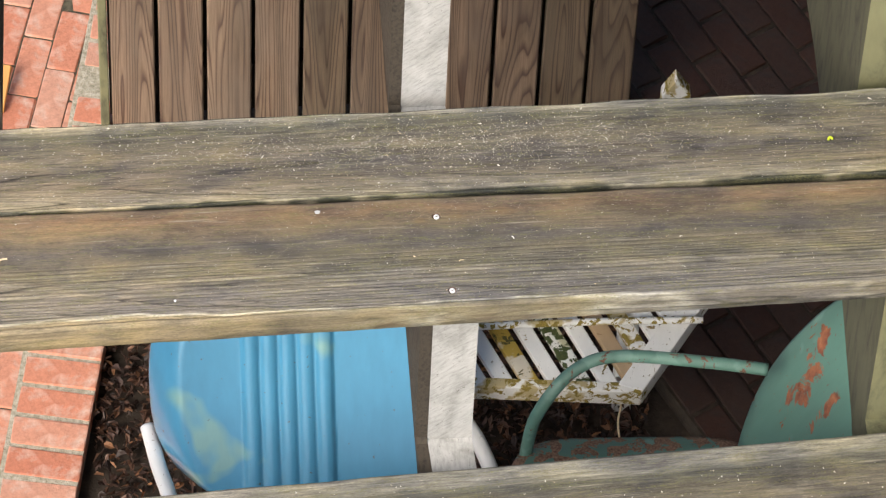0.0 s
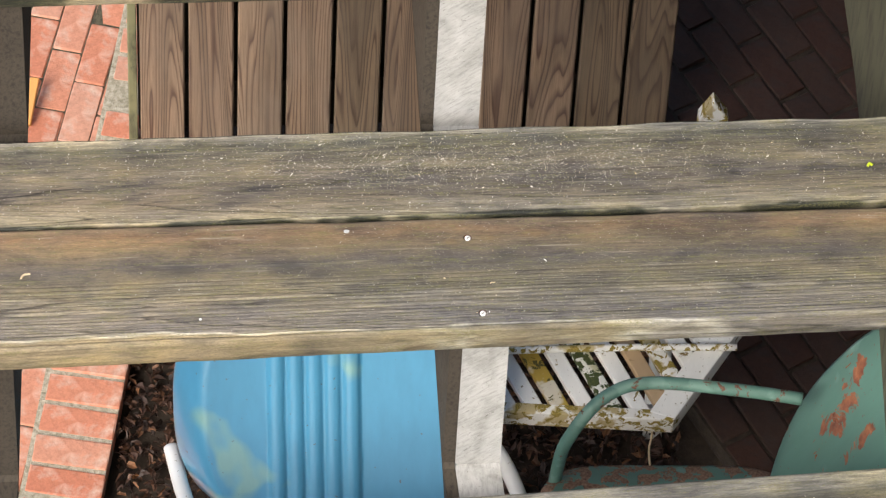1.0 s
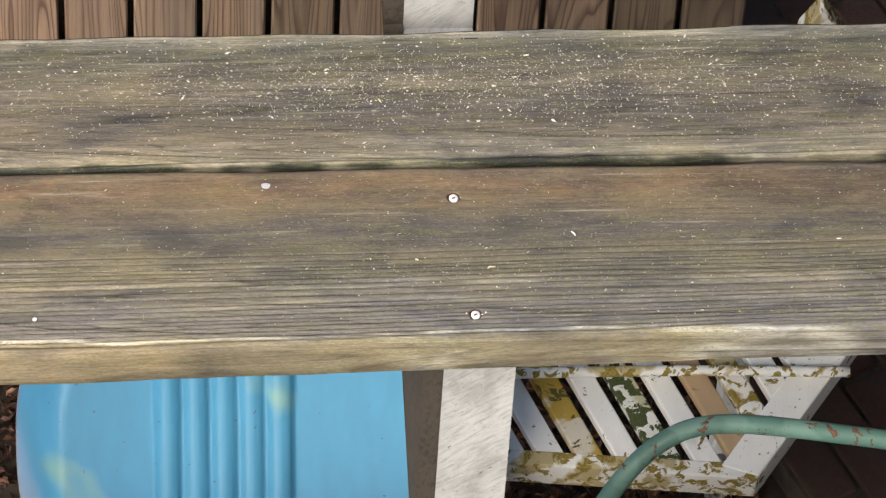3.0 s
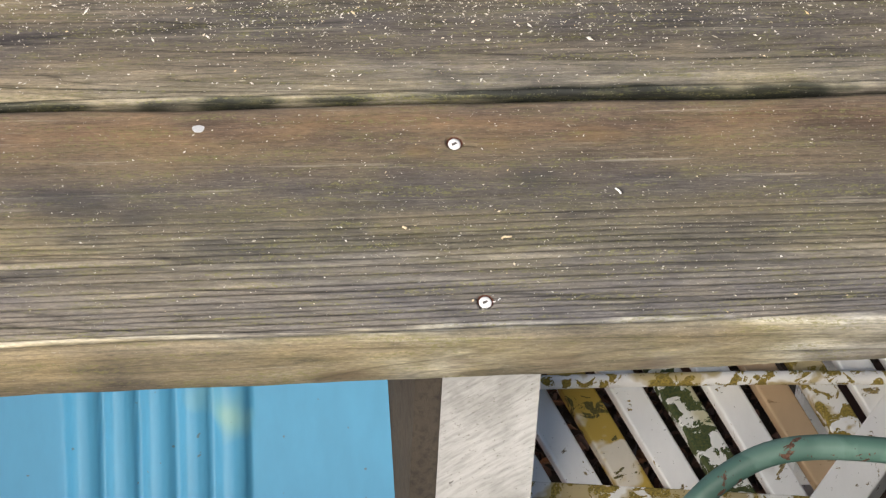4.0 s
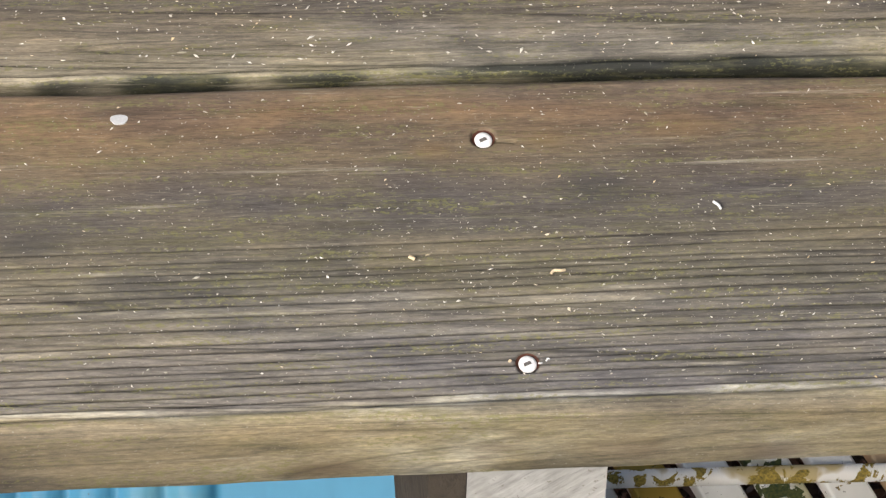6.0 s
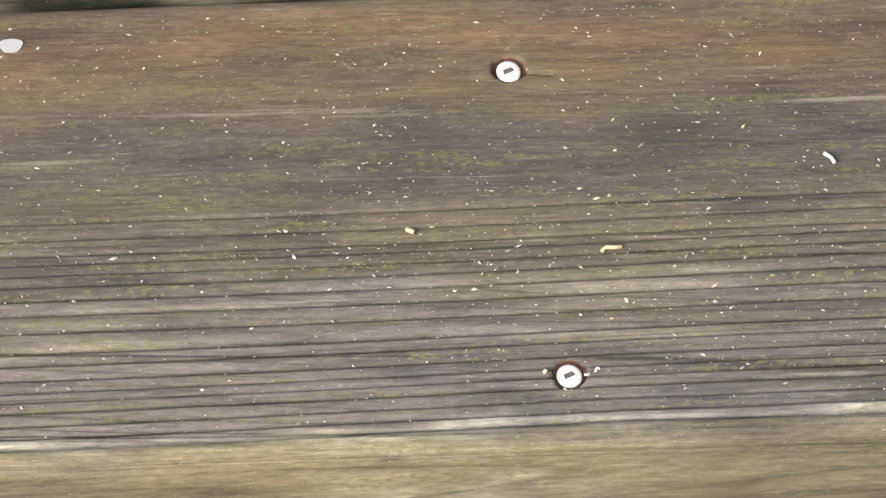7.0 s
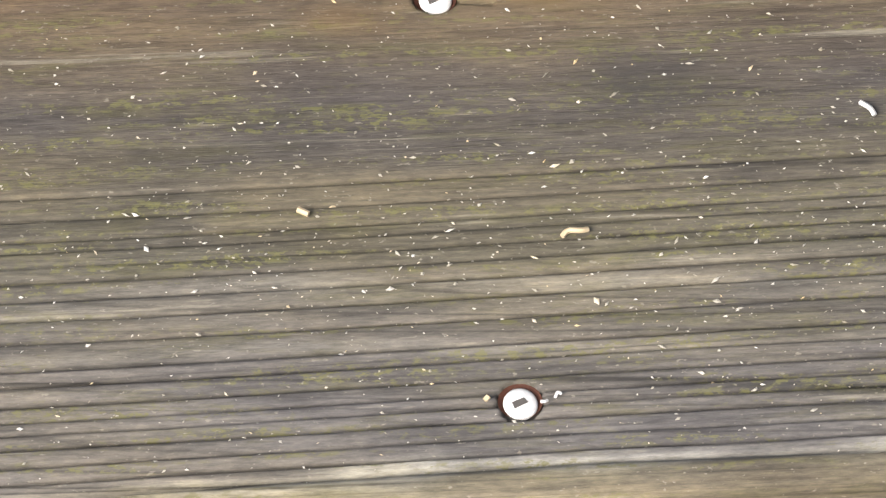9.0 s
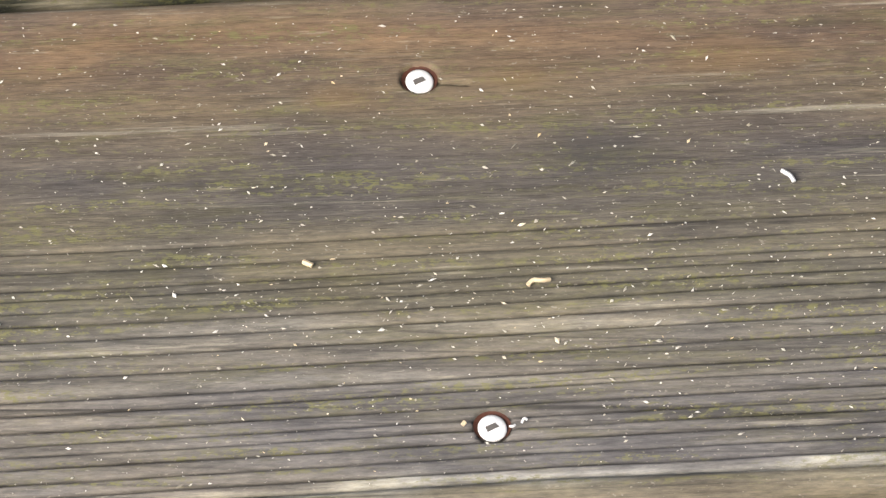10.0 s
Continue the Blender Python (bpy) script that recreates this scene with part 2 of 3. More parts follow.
    rust = ramp(n, l, tone, [(0.3, (0.13, 0.045, 0.03)), (0.6, (0.3, 0.11, 0.055)), (0.8, (0.42, 0.2, 0.1))])
    for place, r in spots:
        d = n.new("ShaderNodeVectorMath")
        d.operation = "DISTANCE"
        l.new(c, d.inputs[0])
        d.inputs[1].default_value = place
        a = n.new("ShaderNodeMath")
        a.operation = "MULTIPLY_ADD"
        l.new(rag, a.inputs[0])
        a.inputs[1].default_value = 0.22
        l.new(d.outputs["Value"], a.inputs[2])
        col = mix(n, l, ramp(n, l, a.outputs[0], [(0.11 + r, grey(1)), (0.115 + r, grey(0))]), col, rust)
    l.new(col, b.inputs["Base Color"])
    return m


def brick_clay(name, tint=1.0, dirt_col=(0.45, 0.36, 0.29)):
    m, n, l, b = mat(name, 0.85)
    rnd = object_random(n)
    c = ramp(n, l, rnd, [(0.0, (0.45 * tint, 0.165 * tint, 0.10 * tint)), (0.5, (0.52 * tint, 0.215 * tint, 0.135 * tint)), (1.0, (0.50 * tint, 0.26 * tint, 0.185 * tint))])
    g = noise_tex(n, l, coords(n, l, (60, 60, 60)), 1.0, 6, 0.7)
    s = noise_tex(n, l, coords(n, l, (14, 14, 14), "Generated"), 0.2, 4, 0.6)
    c = mix(n, l, 0.7, c, ramp(n, l, g, [(0.3, grey(0.6)), (0.55, grey(1)), (0.8, grey(1.25))]), "MULTIPLY")
    dirt = noise_tex(n, l, coords(n, l, (22, 22, 22)), 1.0, 5, 0.65)
    c = mix(n, l, ramp(n, l, dirt, [(0.50, grey(0)), (0.74, grey(0.65))]), c, dirt_col)
    l.new(c, b.inputs["Base Color"])
    bump(n, l, b, g, 0.6, 0.002)
    return m


def soil_like(name, a, bcol, scale=40, rough=0.95):
    m, n, l, b = mat(name, rough)
    g = noise_tex(n, l, coords(n, l, (scale,) * 3), 1.0, 6, 0.7)
    l.new(ramp(n, l, g, [(0.3, a), (0.7, bcol)]), b.inputs["Base Color"])
    bump(n, l, b, g, 0.8, 0.004)
    return m


def plain(name, col, rough=0.6, metal=0.0):
    m, n, l, b = mat(name, rough, metal)
    g = noise_tex(n, l, coords(n, l, (900,) * 3), 1.0, 3, 0.6)
    l.new(mix(n, l, 0.35, col, ramp(n, l, g, [(0.3, grey(0.6)), (0.7, grey(1.2))]), "MULTIPLY"), b.inputs["Base Color"])
    return m


def leaf_brown(name):
    m, n, l, b = mat(name, 0.6)
    r = n.new("ShaderNodeNewGeometry").outputs["Random Per Island"]
    c = ramp(n, l, r, [(0.0, (0.022, 0.012, 0.009)), (0.5, (0.055, 0.026, 0.017)), (0.85, (0.11, 0.052, 0.03)), (1.0, (0.24, 0.11, 0.05))])
    g = noise_tex(n, l, coords(n, l, (90,) * 3), 1.0, 4, 0.6)
    l.new(mix(n, l, 0.7, c, ramp(n, l, g, [(0.3, grey(0.55)), (0.7, grey(1.3))]), "MULTIPLY"), b.inputs["Base Color"])
    return m


def chip_pale(name):
    m, n, l, b = mat(name, 0.8)
    r = n.new("ShaderNodeNewGeometry").outputs["Random Per Island"]
    l.new(ramp(n, l, r, [(0.0, (0.32, 0.29, 0.22)), (0.5, (0.60, 0.57, 0.5)), (0.85, (0.82, 0.80, 0.75)), (1.0, (0.7, 0.55, 0.3))]), b.inputs["Base Color"])
    return m


M_FRONT = tread_wood("weathered_tread_front", [(0.0, (0.225, 0.192, 0.13)), (0.018, (0.24, 0.215, 0.15)), (0.036, (0.44, 0.43, 0.38)), (0.055, (0.165, 0.156, 0.148)), (0.14, (0.150, 0.142, 0.135)), (0.215, (0.150, 0.14, 0.13)), (0.235, (0.21, 0.197, 0.17)), (0.255, (0.155, 0.143, 0.125)), (0.315, (0.158, 0.146, 0.124)), (0.335, (0.225, 0.21, 0.175)), (0.36, (0.15, 0.136, 0.11)), (0.39, (0.138, 0.128, 0.098)), (0.52, (0.138, 0.122, 0.092)), (0.64, (0.105, 0.095, 0.088)), (0.8, (0.16, 0.125, 0.085)), (0.92, (0.185, 0.125, 0.08)), (1.0, (0.17, 0.13, 0.095))])
smudges(M_FRONT, [((-0.31, 0.085, 0.0), 0.010, 1.0), ((-0.205, 0.088, 0.0), 0.009, 1.0), ((-0.17, 0.075, 0.0), 0.006, 0.8), ((0.03, 0.095, 0.0), 0.007, 1.0)], (0.045, 0.044, 0.045), 0.6)
smudges(M_FRONT, [((0.035, 0.0, -0.024), 0.006, 1.0), ((0.085, 0.0, -0.030), 0.006, 1.0), ((-0.07, 0.0, -0.030), 0.006, 1.0), ((-0.25, 0.0, -0.030), 0.005, 1.0), ((0.2, 0.0, -0.031), 0.006, 1.0)], (0.10, 0.065, 0.04), 0.6)
smudges(M_FRONT, [((-0.011, -0.001, -0.020), 0.003, 0.4), ((-0.016, 0.0, -0.026), 0.002, 0.4)], (0.05, 0.028, 0.015))
smudges(M_FRONT, [((0.012, 0.116, 0.0), 0.004, 1.0), ((-0.028, 0.112, 0.0), 0.003, 1.0), ((0.06, 0.12, 0.0), 0.005, 1.0)], (0.23, 0.145, 0.06), 0.4)
# the first two stops paint the dark of the gap along the front edge
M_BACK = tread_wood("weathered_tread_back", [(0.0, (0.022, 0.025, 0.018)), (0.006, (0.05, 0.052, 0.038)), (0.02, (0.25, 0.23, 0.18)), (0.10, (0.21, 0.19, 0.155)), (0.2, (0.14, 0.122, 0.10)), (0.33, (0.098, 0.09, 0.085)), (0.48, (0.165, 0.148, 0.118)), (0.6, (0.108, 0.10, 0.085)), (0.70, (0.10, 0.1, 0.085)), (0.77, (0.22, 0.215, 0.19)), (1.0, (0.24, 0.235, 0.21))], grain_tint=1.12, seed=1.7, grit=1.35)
M_PLANK = plank_wood("treated_plank", (0.235, 0.168, 0.118), (0.29, 0.185, 0.12), (0.070, 0.038, 0.028))
M_CUT = sawn_end("sawn_end_pale")
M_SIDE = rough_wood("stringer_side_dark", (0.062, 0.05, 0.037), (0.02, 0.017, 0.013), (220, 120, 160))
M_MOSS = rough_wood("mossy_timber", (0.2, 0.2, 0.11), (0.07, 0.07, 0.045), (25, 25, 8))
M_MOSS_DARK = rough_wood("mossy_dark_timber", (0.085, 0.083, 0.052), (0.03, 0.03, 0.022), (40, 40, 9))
# green-black algae, taken darker to hold the shade inside the gap
M_ALGAE_SHADE = rough_wood("algae_gap_shade_edge", (0.018, 0.02, 0.014), (0.006, 0.007, 0.005), (30, 200, 200))
M_BLUE = flaking_paint("blue_enamel", (0.066, 0.295, 0.50), (0.23, 0.42, 0.38), (0.10, 0.12, 0.12), (0.3, 0.2, 0.1), 0.72, 0.58, 10, 0.3)
M_BLUE.node_tree.nodes["Principled BSDF"].inputs["Coat Weight"].default_value = 1.0
M_BLUE.node_tree.nodes["Principled BSDF"].inputs["Coat Roughness"].default_value = 0.12
M_TEAL = flaking_paint("teal_enamel", (0.092, 0.19, 0.16), (0.15, 0.27, 0.23), (0.05, 0.03, 0.022), (0.24, 0.12, 0.08), 0.61, 0.56, 34, 0.5)
M_TEAL_PATCH = rust_patches(flaking_paint("teal_enamel_patched", (0.092, 0.198, 0.168), (0.16, 0.3, 0.26), (0.16, 0.05, 0.03), (0.36, 0.15, 0.07), 0.64, 0.62, 13, 0.5), [((-0.245, 0.190, 0.0), 0.018), ((-0.205, 0.155, 0.0), 0.02), ((-0.262, 0.235, 0.0), 0.006), ((-0.15, 0.20, 0.0), 0.006), ((-0.12, 0.13, 0.0), 0.01), ((-0.16, 0.25, 0.0), 0.0)])
M_TEAL_RUSTY = flaking_paint("teal_enamel_rusty", (0.092, 0.19, 0.16), (0.16, 0.3, 0.26), (0.10, 0.045, 0.03), (0.33, 0.2, 0.13), 0.49, 0.62, 20, 0.6)
M_WHITE = flaking_paint("peeling_white_paint", (0.84, 0.84, 0.82), (0.70, 0.69, 0.66), (0.06, 0.05, 0.03), (0.40, 0.30, 0.12), 0.625, 0.62, 34, 0.6)
M_WHITE_WORN = flaking_paint("worn_paint_yellow_coat", (0.80, 0.79, 0.76), (0.40, 0.29, 0.07), (0.10, 0.085, 0.02), (0.42, 0.30, 0.06), 0.53, 0.52, 44, 0.7)
M_OCHRE = flaking_paint("ochre_undercoat", (0.44, 0.30, 0.05), (0.70, 0.67, 0.60), (0.05, 0.05, 0.02), (0.16, 0.13, 0.03), 0.60, 0.55, 40, 0.7)
M_GREENED = flaking_paint("white_paint_over_green", (0.80, 0.80, 0.76), (0.45, 0.42, 0.22), (0.02, 0.045, 0.018), (0.10, 0.11, 0.03), 0.485, 0.56, 36, 0.7)
M_TAN = flaking_paint("bare_tan_wood", (0.46, 0.33, 0.20), (0.62, 0.56, 0.48), (0.25, 0.16, 0.08), (0.38, 0.27, 0.15), 0.60, 0.60, 24, 0.75)
M_TUBE_WHITE = flaking_paint("white_tube_enamel", (0.8, 0.8, 0.8), (0.75, 0.75, 0.72), (0.2, 0.14, 0.1), (0.4, 0.3, 0.2), 0.72, 0.7, 20, 0.4)
M_BRICK = brick_clay("clay_brick", 1.12, (0.66, 0.54, 0.46))
# the same clay at a tenth of its tone: deep shade put into the colour
M_BRICK_SHADED = brick_clay("shade_tinted_brick", 0.10, (0.035, 0.028, 0.026))
M_SOIL = soil_like("dark_soil", (0.02, 0.015, 0.011), (0.07, 0.05, 0.035))
M_MORTAR = soil_like("mossy_mortar", (0.22, 0.20, 0.13), (0.58, 0.53, 0.44), 90)
M_SAND = soil_like("mossy_sand", (0.03, 0.026, 0.02), (0.14, 0.125, 0.08), 80)
M_LEAF = leaf_brown("dead_leaf")
M_CHIP = chip_pale("wood_dust")
M_SCREW = plain("white_screw_coating", (0.86, 0.86, 0.85), 0.35)
M_SPOT = plain("old_paint_spot", (0.55, 0.56, 0.57), 0.7)
M_SLOT = plain("screw_recess", (0.12, 0.11, 0.10), 0.6)
M_RUSTHOLE = plain("rust_stained_wood", (0.10, 0.035, 0.02), 0.8)
M_CREAM = plain("cream_splinter", (0.72, 0.58, 0.38), 0.7)
M_BUD = plain("yellow_green_bud", (0.5, 0.62, 0.03), 0.6)
# for the added slab and walls that block light
M_WALL = soil_like("dark_shade_blocker", (0.03, 0.026, 0.024), (0.06, 0.05, 0.045), 12, 0.8)
M_STAKE = plain("orange_pine", (0.62, 0.3, 0.09), 0.7)


# ---- mesh helpers ----
def link(name, me, material, parent=None, label=""):
    ob = new(name, me)
    if material:
        me.materials.append(material)
    if parent:
        ob.parent = parent
    if label:
        ob["label"] = label
    return ob


def from_bm(name, bm, material, parent=None, label="", smooth=False):
    me = bpy.data.meshes.new(name)
    bmesh.ops.recalc_face_normals(bm, faces=bm.faces)
    bm.to_mesh(me)
    bm.free()
    if smooth:
        me.shade_smooth()
    return link(name, me, material, parent, label)


def from_data(name, verts, faces, material, parent=None, label="", smooth=False):
    me = bpy.data.meshes.new(name)
    me.from_pydata(verts, [], faces)
    me.validate()
    if smooth:
        me.shade_smooth()
    return link(name, me, material, parent, label)


def box_bm(x0, x1, y0, y1, z0, z1, bevel=0.0, seg=1):
    bm = bmesh.new()
    bmesh.ops.create_cube(bm, size=1)
    for v in bm.verts:
        v.co = Vector((x0 + (v.co.x + 0.5) * (x1 - x0), y0 + (v.co.y + 0.5) * (y1 - y0), z0 + (v.co.z + 0.5) * (z1 - z0)))
    if bevel:
        bmesh.ops.bevel(bm, geom=list(bm.edges), offset=bevel, segments=seg, affect="EDGES", profile=0.5)
    return bm


def prism_bm(outline, axis_from, axis_to, place):
    """A closed outline pushed from one value of the third axis to another; place(a, b, c) gives the point."""
    bm = bmesh.new()
    lo = [bm.verts.new(place(a, b, axis_from)) for a, b in outline]
    hi = [bm.verts.new(place(a, b, axis_to)) for a, b in outline]
    bm.faces.new(lo)
    bm.faces.new(hi[::-1])
    k = len(outline)
    for i in range(k):
        bm.faces.new((lo[i], lo[(i + 1) % k], hi[(i + 1) % k], hi[i]))
    return bm


def tube_bm(points, radius, sides=12, steps=8):
    """A round bar along a smooth line through the points, with closed ends."""
    pts = [Vector(p) for p in points]
    line = []
    for i in range(len(pts) - 1):
        a, b2, c, d = pts[max(i - 1, 0)], pts[i], pts[i + 1], pts[min(i + 2, len(pts) - 1)]
        for s in range(steps):
            t = s / steps
            line.append(0.5 * ((2 * b2) + (c - a) * t + (2 * a - 5 * b2 + 4 * c - d) * t * t + (3 * b2 - a - 3 * c + d) * t ** 3))
    line.append(pts[-1])
    bm = bmesh.new()
    rings, side = [], None
    for i, p in enumerate(line):
        way = (line[min(i + 1, len(line) - 1)] - line[max(i - 1, 0)]).normalized()
        side = (side - way * side.dot(way)).normalized() if side else way.orthogonal().normalized()
        up = way.cross(side)
        rings.append([bm.verts.new(p + radius * (math.cos(a) * side + math.sin(a) * up)) for a in (2 * math.pi * k / sides for k in range(sides))])
    for r0, r1 in zip(rings, rings[1:]):
        for k in range(sides):
            bm.faces.new((r0[k], r0[(k + 1) % sides], r1[(k + 1) % sides], r1[k]))
    bm.faces.new(rings[0][::-1])
    bm.faces.new(rings[-1])
    return bm


def thing(name, at, label, category, group="", kind=""):
    return tagged(new(name), label, category, group, kind) if at is None else place_empty(name, at, label, category, group, kind)


def place_empty(name, at, label, category, group, kind):
    ob = tagged(new(name), label, category, group, kind)
    ob.location = at
    return ob


# ---- ground ----
def settle(ob, x, y, turn, size):
    """Sets a thing drawn up over BASE down on the ground: its origin's place, its turn in degrees, its size."""
    ob.matrix_basis = pose(x, y, GROUND, 0, 0, turn) @ Matrix.Scale(size, 4) @ Matrix.Translation((0, 0, -BASE)) @ ob.matrix_basis


GROUND = 0.15
BASE, PAVE = -0.37, -0.30  # the level at which the things under the stairs are drawn up, before settle()
gv, gf = [], []
N = 40
for i in range(N + 1):
    for j in range(N + 1):
        u, v = (i / N * 2 - 1), (j / N * 2 - 1)
        x, y = 60 * u * abs(u) ** 2, 0.8 + 60 * v * abs(v) ** 2
        gv.append((x, y, GROUND + 0.008 * noise.noise(Vector((x * 6, y * 6, 0)))))
for i in range(N):
    for j in range(N):
        a = i * (N + 1) + j
        gf.append((a, a + N + 1, a + N + 2, a + 1))
tagged(from_data("ground", gv, gf, M_SOIL, smooth=True), "dark damp soil of a garden bed", "ground", kind="structure")

# ---- stairs ----
TOP, RISE, RUN = 1.2, 0.250, 0.272
stairs = place_empty("staircase", (0, 0, 0), "weathered open-riser wooden outdoor staircase with sawtooth stringers", "staircase", "", "")


def board_mesh(name, x0, x1, width, thick, relief, xs=None, y_fine=None, radius=0.006, material=None, wobble=0.0012, seed=0.0, edge_material=None, taper=0.0):
    """A plank along x with eased edges, front face at y = 0 and top at z = 0; relief(x, y) lowers its top; taper: how much its front edge runs back along x."""
    if xs is None:
        xs = list(np.arange(x0, x1 + 1e-6, 0.008))
    ys = y_fine if y_fine else list(np.arange(radius, width - radius + 1e-6, 0.003))
    prof = []
    for k in range(6):
        a = math.pi / 2 * k / 6
        prof.append((radius - radius * math.cos(a), -radius + radius * math.sin(a), False))
    prof += [(y, 0.0, True) for y in ys]
    for k in range(1, 6):
        a = math.pi / 2 * k / 5
        prof.append((width - radius + radius * math.sin(a), -radius + radius * math.cos(a), False))
    prof += [(width, -thick + 0.003, False), (width - 0.003, -thick, False), (0.003, -thick, False), (0.0, -thick + 0.003, False)]
    prof += [(0.0, -thick + (thick - radius) * f, False) for f in (0.35, 0.6, 0.85)]
    verts, faces = [], []
    k = len(prof)
    for x in xs:
        w = wobble * noise.noise(Vector((x * 9, seed, 0))) + 0.5 * wobble * noise.noise(Vector((x * 40, seed, 3)))
        wb = wobble * 1.6 * noise.noise(Vector((x * 11, seed + 5, 2)))
        for y, z, is_top in prof:
            f = max(0.0, 1 - y / 0.02)
            g = max(0.0, 1 - (width - y) / 0.02)
            verts.append((x, y + w * f + wb * g + taper * x * (1 - y / width), z - (relief(x, y) if is_top else 0) - (0.0006 * noise.noise(Vector((x * 30, y * 200, z * 150))) if not is_top else 0)))
    for i in range(len(xs) - 1):
        for j in range(k):
            a, b2 = i * k + j, i * k + (j + 1) % k
            faces.append((a, b2, b2 + k, a + k))
    faces.append(tuple(range(k))[::-1])
    faces.append(tuple(range((len(xs) - 1) * k, len(xs) * k)))
    me = bpy.data.meshes.new(name)
    me.from_pydata(verts, [], faces)
    me.shade_smooth()
    me.materials.append(material)
    # front edge faces get their own material, blackened like the shaded gap
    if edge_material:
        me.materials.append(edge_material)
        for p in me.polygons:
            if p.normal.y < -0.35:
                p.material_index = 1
    return me


SCREWS = [(-0.0102, 0.1168), (0.0, 0.0208)]
GROOVES = [0.0014, 0.0034, 0.0065, 0.0095, 0.013, 0.0169, 0.02, 0.0228, 0.0262, 0.0305, 0.034, 0.0401, 0.0452, 0.0497, 0.0539, 0.0574, 0.0609, 0.0636, 0.0683, 0.0735]


def relief_main(x, y):
    d = 0.00025 * (1 + noise.noise(Vector((x * 6, y * 160, 1)))) + 0.0003 * (1 + noise.noise(Vector((x * 3, y * 45, 7))))
    yy = y - 0.0012 * noise.noise(Vector((x * 7, y * 18, 4)))
    for i, g in enumerate(GROOVES):
        e = yy - g
        if abs(e) < 0.0028:
            amp = 0.75 + 0.8 * noise.noise(Vector((x * 6, i * 3.1, 2))) + 0.35 * noise.noise(Vector((x * 40, i * 1.7, 5)))
            amp = max(0.0, min(1.1, amp)) * (1.0 if g < 0.05 else 0.6)
            # a groove steep on one side, sloping on the other
            d += amp * (0.0042 * math.exp(-(e / 0.00034) ** 2) + 0.0007 * math.exp(-((e - 0.0008) / 0.0011) ** 2))
    for sx, sy in SCREWS:
        r = math.hypot(x - sx, (y - sy - 0.0005) * 1.05)
        if r < 0.007:
            d += 0.0026 * min(1.0, max(0.0, (0.0046 - r + 0.0004 * noise.noise(Vector((x * 900, y * 900, 0)))) / 0.0009))
        if sy > 0.1 and 0.003 < x - sx < 0.011:
            d += 0.0018 * math.exp(-((y - sy + 0.0006 + 0.12 * (x - sx - 0.003)) / 0.0005) ** 2)
        if sy < 0.05 and -0.045 < x - sx < 0 and abs(yy - sy + 0.0003) < 0.002:
            d += 0.0016 * math.exp(-((yy - sy + 0.0003) / 0.0005) ** 2) * (1 + (x - sx) / 0.045)
    return d


def relief_plain(x, y):
    d = 0.0004 * (1 + noise.noise(Vector((x * 5, y * 150, 11)))) + 0.0006 * (1 + noise.noise(Vector((x * 2.5, y * 50, 17))))
    return d + 0.0012 * max(0.0, noise.noise(Vector((x * 4, y * 230, 23))) - 0.25)


def spread(lo, hi, step, fine):
    out, v = [], lo
    while v < hi:
        out.append(v)
        s = step
        for a, b2, st in fine:
            if a <= v < b2:
                s = min(s, st)
        v += s
    out.append(hi)
    return out


X0, X1 = -0.60, 0.60
xs_main = spread(X0, X1, 0.006, [(-0.2, 0.22, 0.0025), (-0.017, 0.007, 0.0006)])
ys_main = spread(0.006, 0.1375, 0.0013, [(0.006, 0.075, 0.0004), (0.11, 0.122, 0.0006)])
me_main = board_mesh("tread_board", X0, X1, 0.1435, 0.038, relief_main, xs_main, ys_main, material=M_FRONT, seed=2.0, taper=0.022)
xs_back = spread(X0, X1, 0.006, [(-0.2, 0.22, 0.004)])
ys_back = spread(0.003, 0.1095, 0.0012, [])
me_back = board_mesh("tread_board", X0, X1, 0.1125, 0.038, relief_plain, xs_back, ys_back, radius=0.003, material=M_BACK, wobble=0.002, seed=6.0, edge_material=M_ALGAE_SHADE)
me_plain = board_mesh("tread_board", X0, X1, 0.130, 0.038, relief_plain, material=M_BACK, seed=9.0)


def tread(step, front, back, shift=0.0, skew=0.0):
    y, z = step * RUN + shift, TOP + step * RISE
    a = new("tread_board", front)
    a.location = (0, y, z)
    a.rotation_euler = (0, 0, skew)
    b2 = new("tread_board", back)
    b2.location = (0, y + 0.1475, z - 0.0012)
    b2.rotation_euler = (0, 0, 0.006 + skew)
    for o in (a, b2):
        o.parent = stairs
    return a, b2


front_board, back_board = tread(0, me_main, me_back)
front_board["label"] = "cracked grey-brown board with two white screws"
for step in (-3, -2, 1, 2, 3, 4):
    tread(step, me_plain, me_plain)
tread(-1, me_plain, me_plain, -0.0505, 0.042)


def stringer(x0, x1, under, lean=0.0):
    """Sawtooth stringer; its cut riser faces are pale, its sides dark. under: the line of its lower edge."""
    out, th = [], 0.0385
    lo, hi = -3, 4
    for s in range(lo, hi + 1):
        z = TOP + s * RISE - th
        out.append((s * RUN + 0.018, z - RISE if s > lo else GROUND))
        out.append((s * RUN + 0.018, z))
    out.append(((hi + 1) * RUN + 0.018, TOP + hi * RISE - th))
    out += under
    bm = prism_bm(out, x0, x1, lambda a, b2, c: (c - lean * a, a, b2))
    bmesh.ops.recalc_face_normals(bm, faces=bm.faces)
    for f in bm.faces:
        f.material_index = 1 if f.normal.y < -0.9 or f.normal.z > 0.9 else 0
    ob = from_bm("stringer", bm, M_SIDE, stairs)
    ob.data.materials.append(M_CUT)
    return ob


def sloped(drop):
    k = RISE / RUN
    y = 5 * RUN + 0.018
    return [(y, TOP - drop + y * k), ((GROUND - TOP + drop) / k, GROUND)]


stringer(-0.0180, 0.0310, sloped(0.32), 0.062)
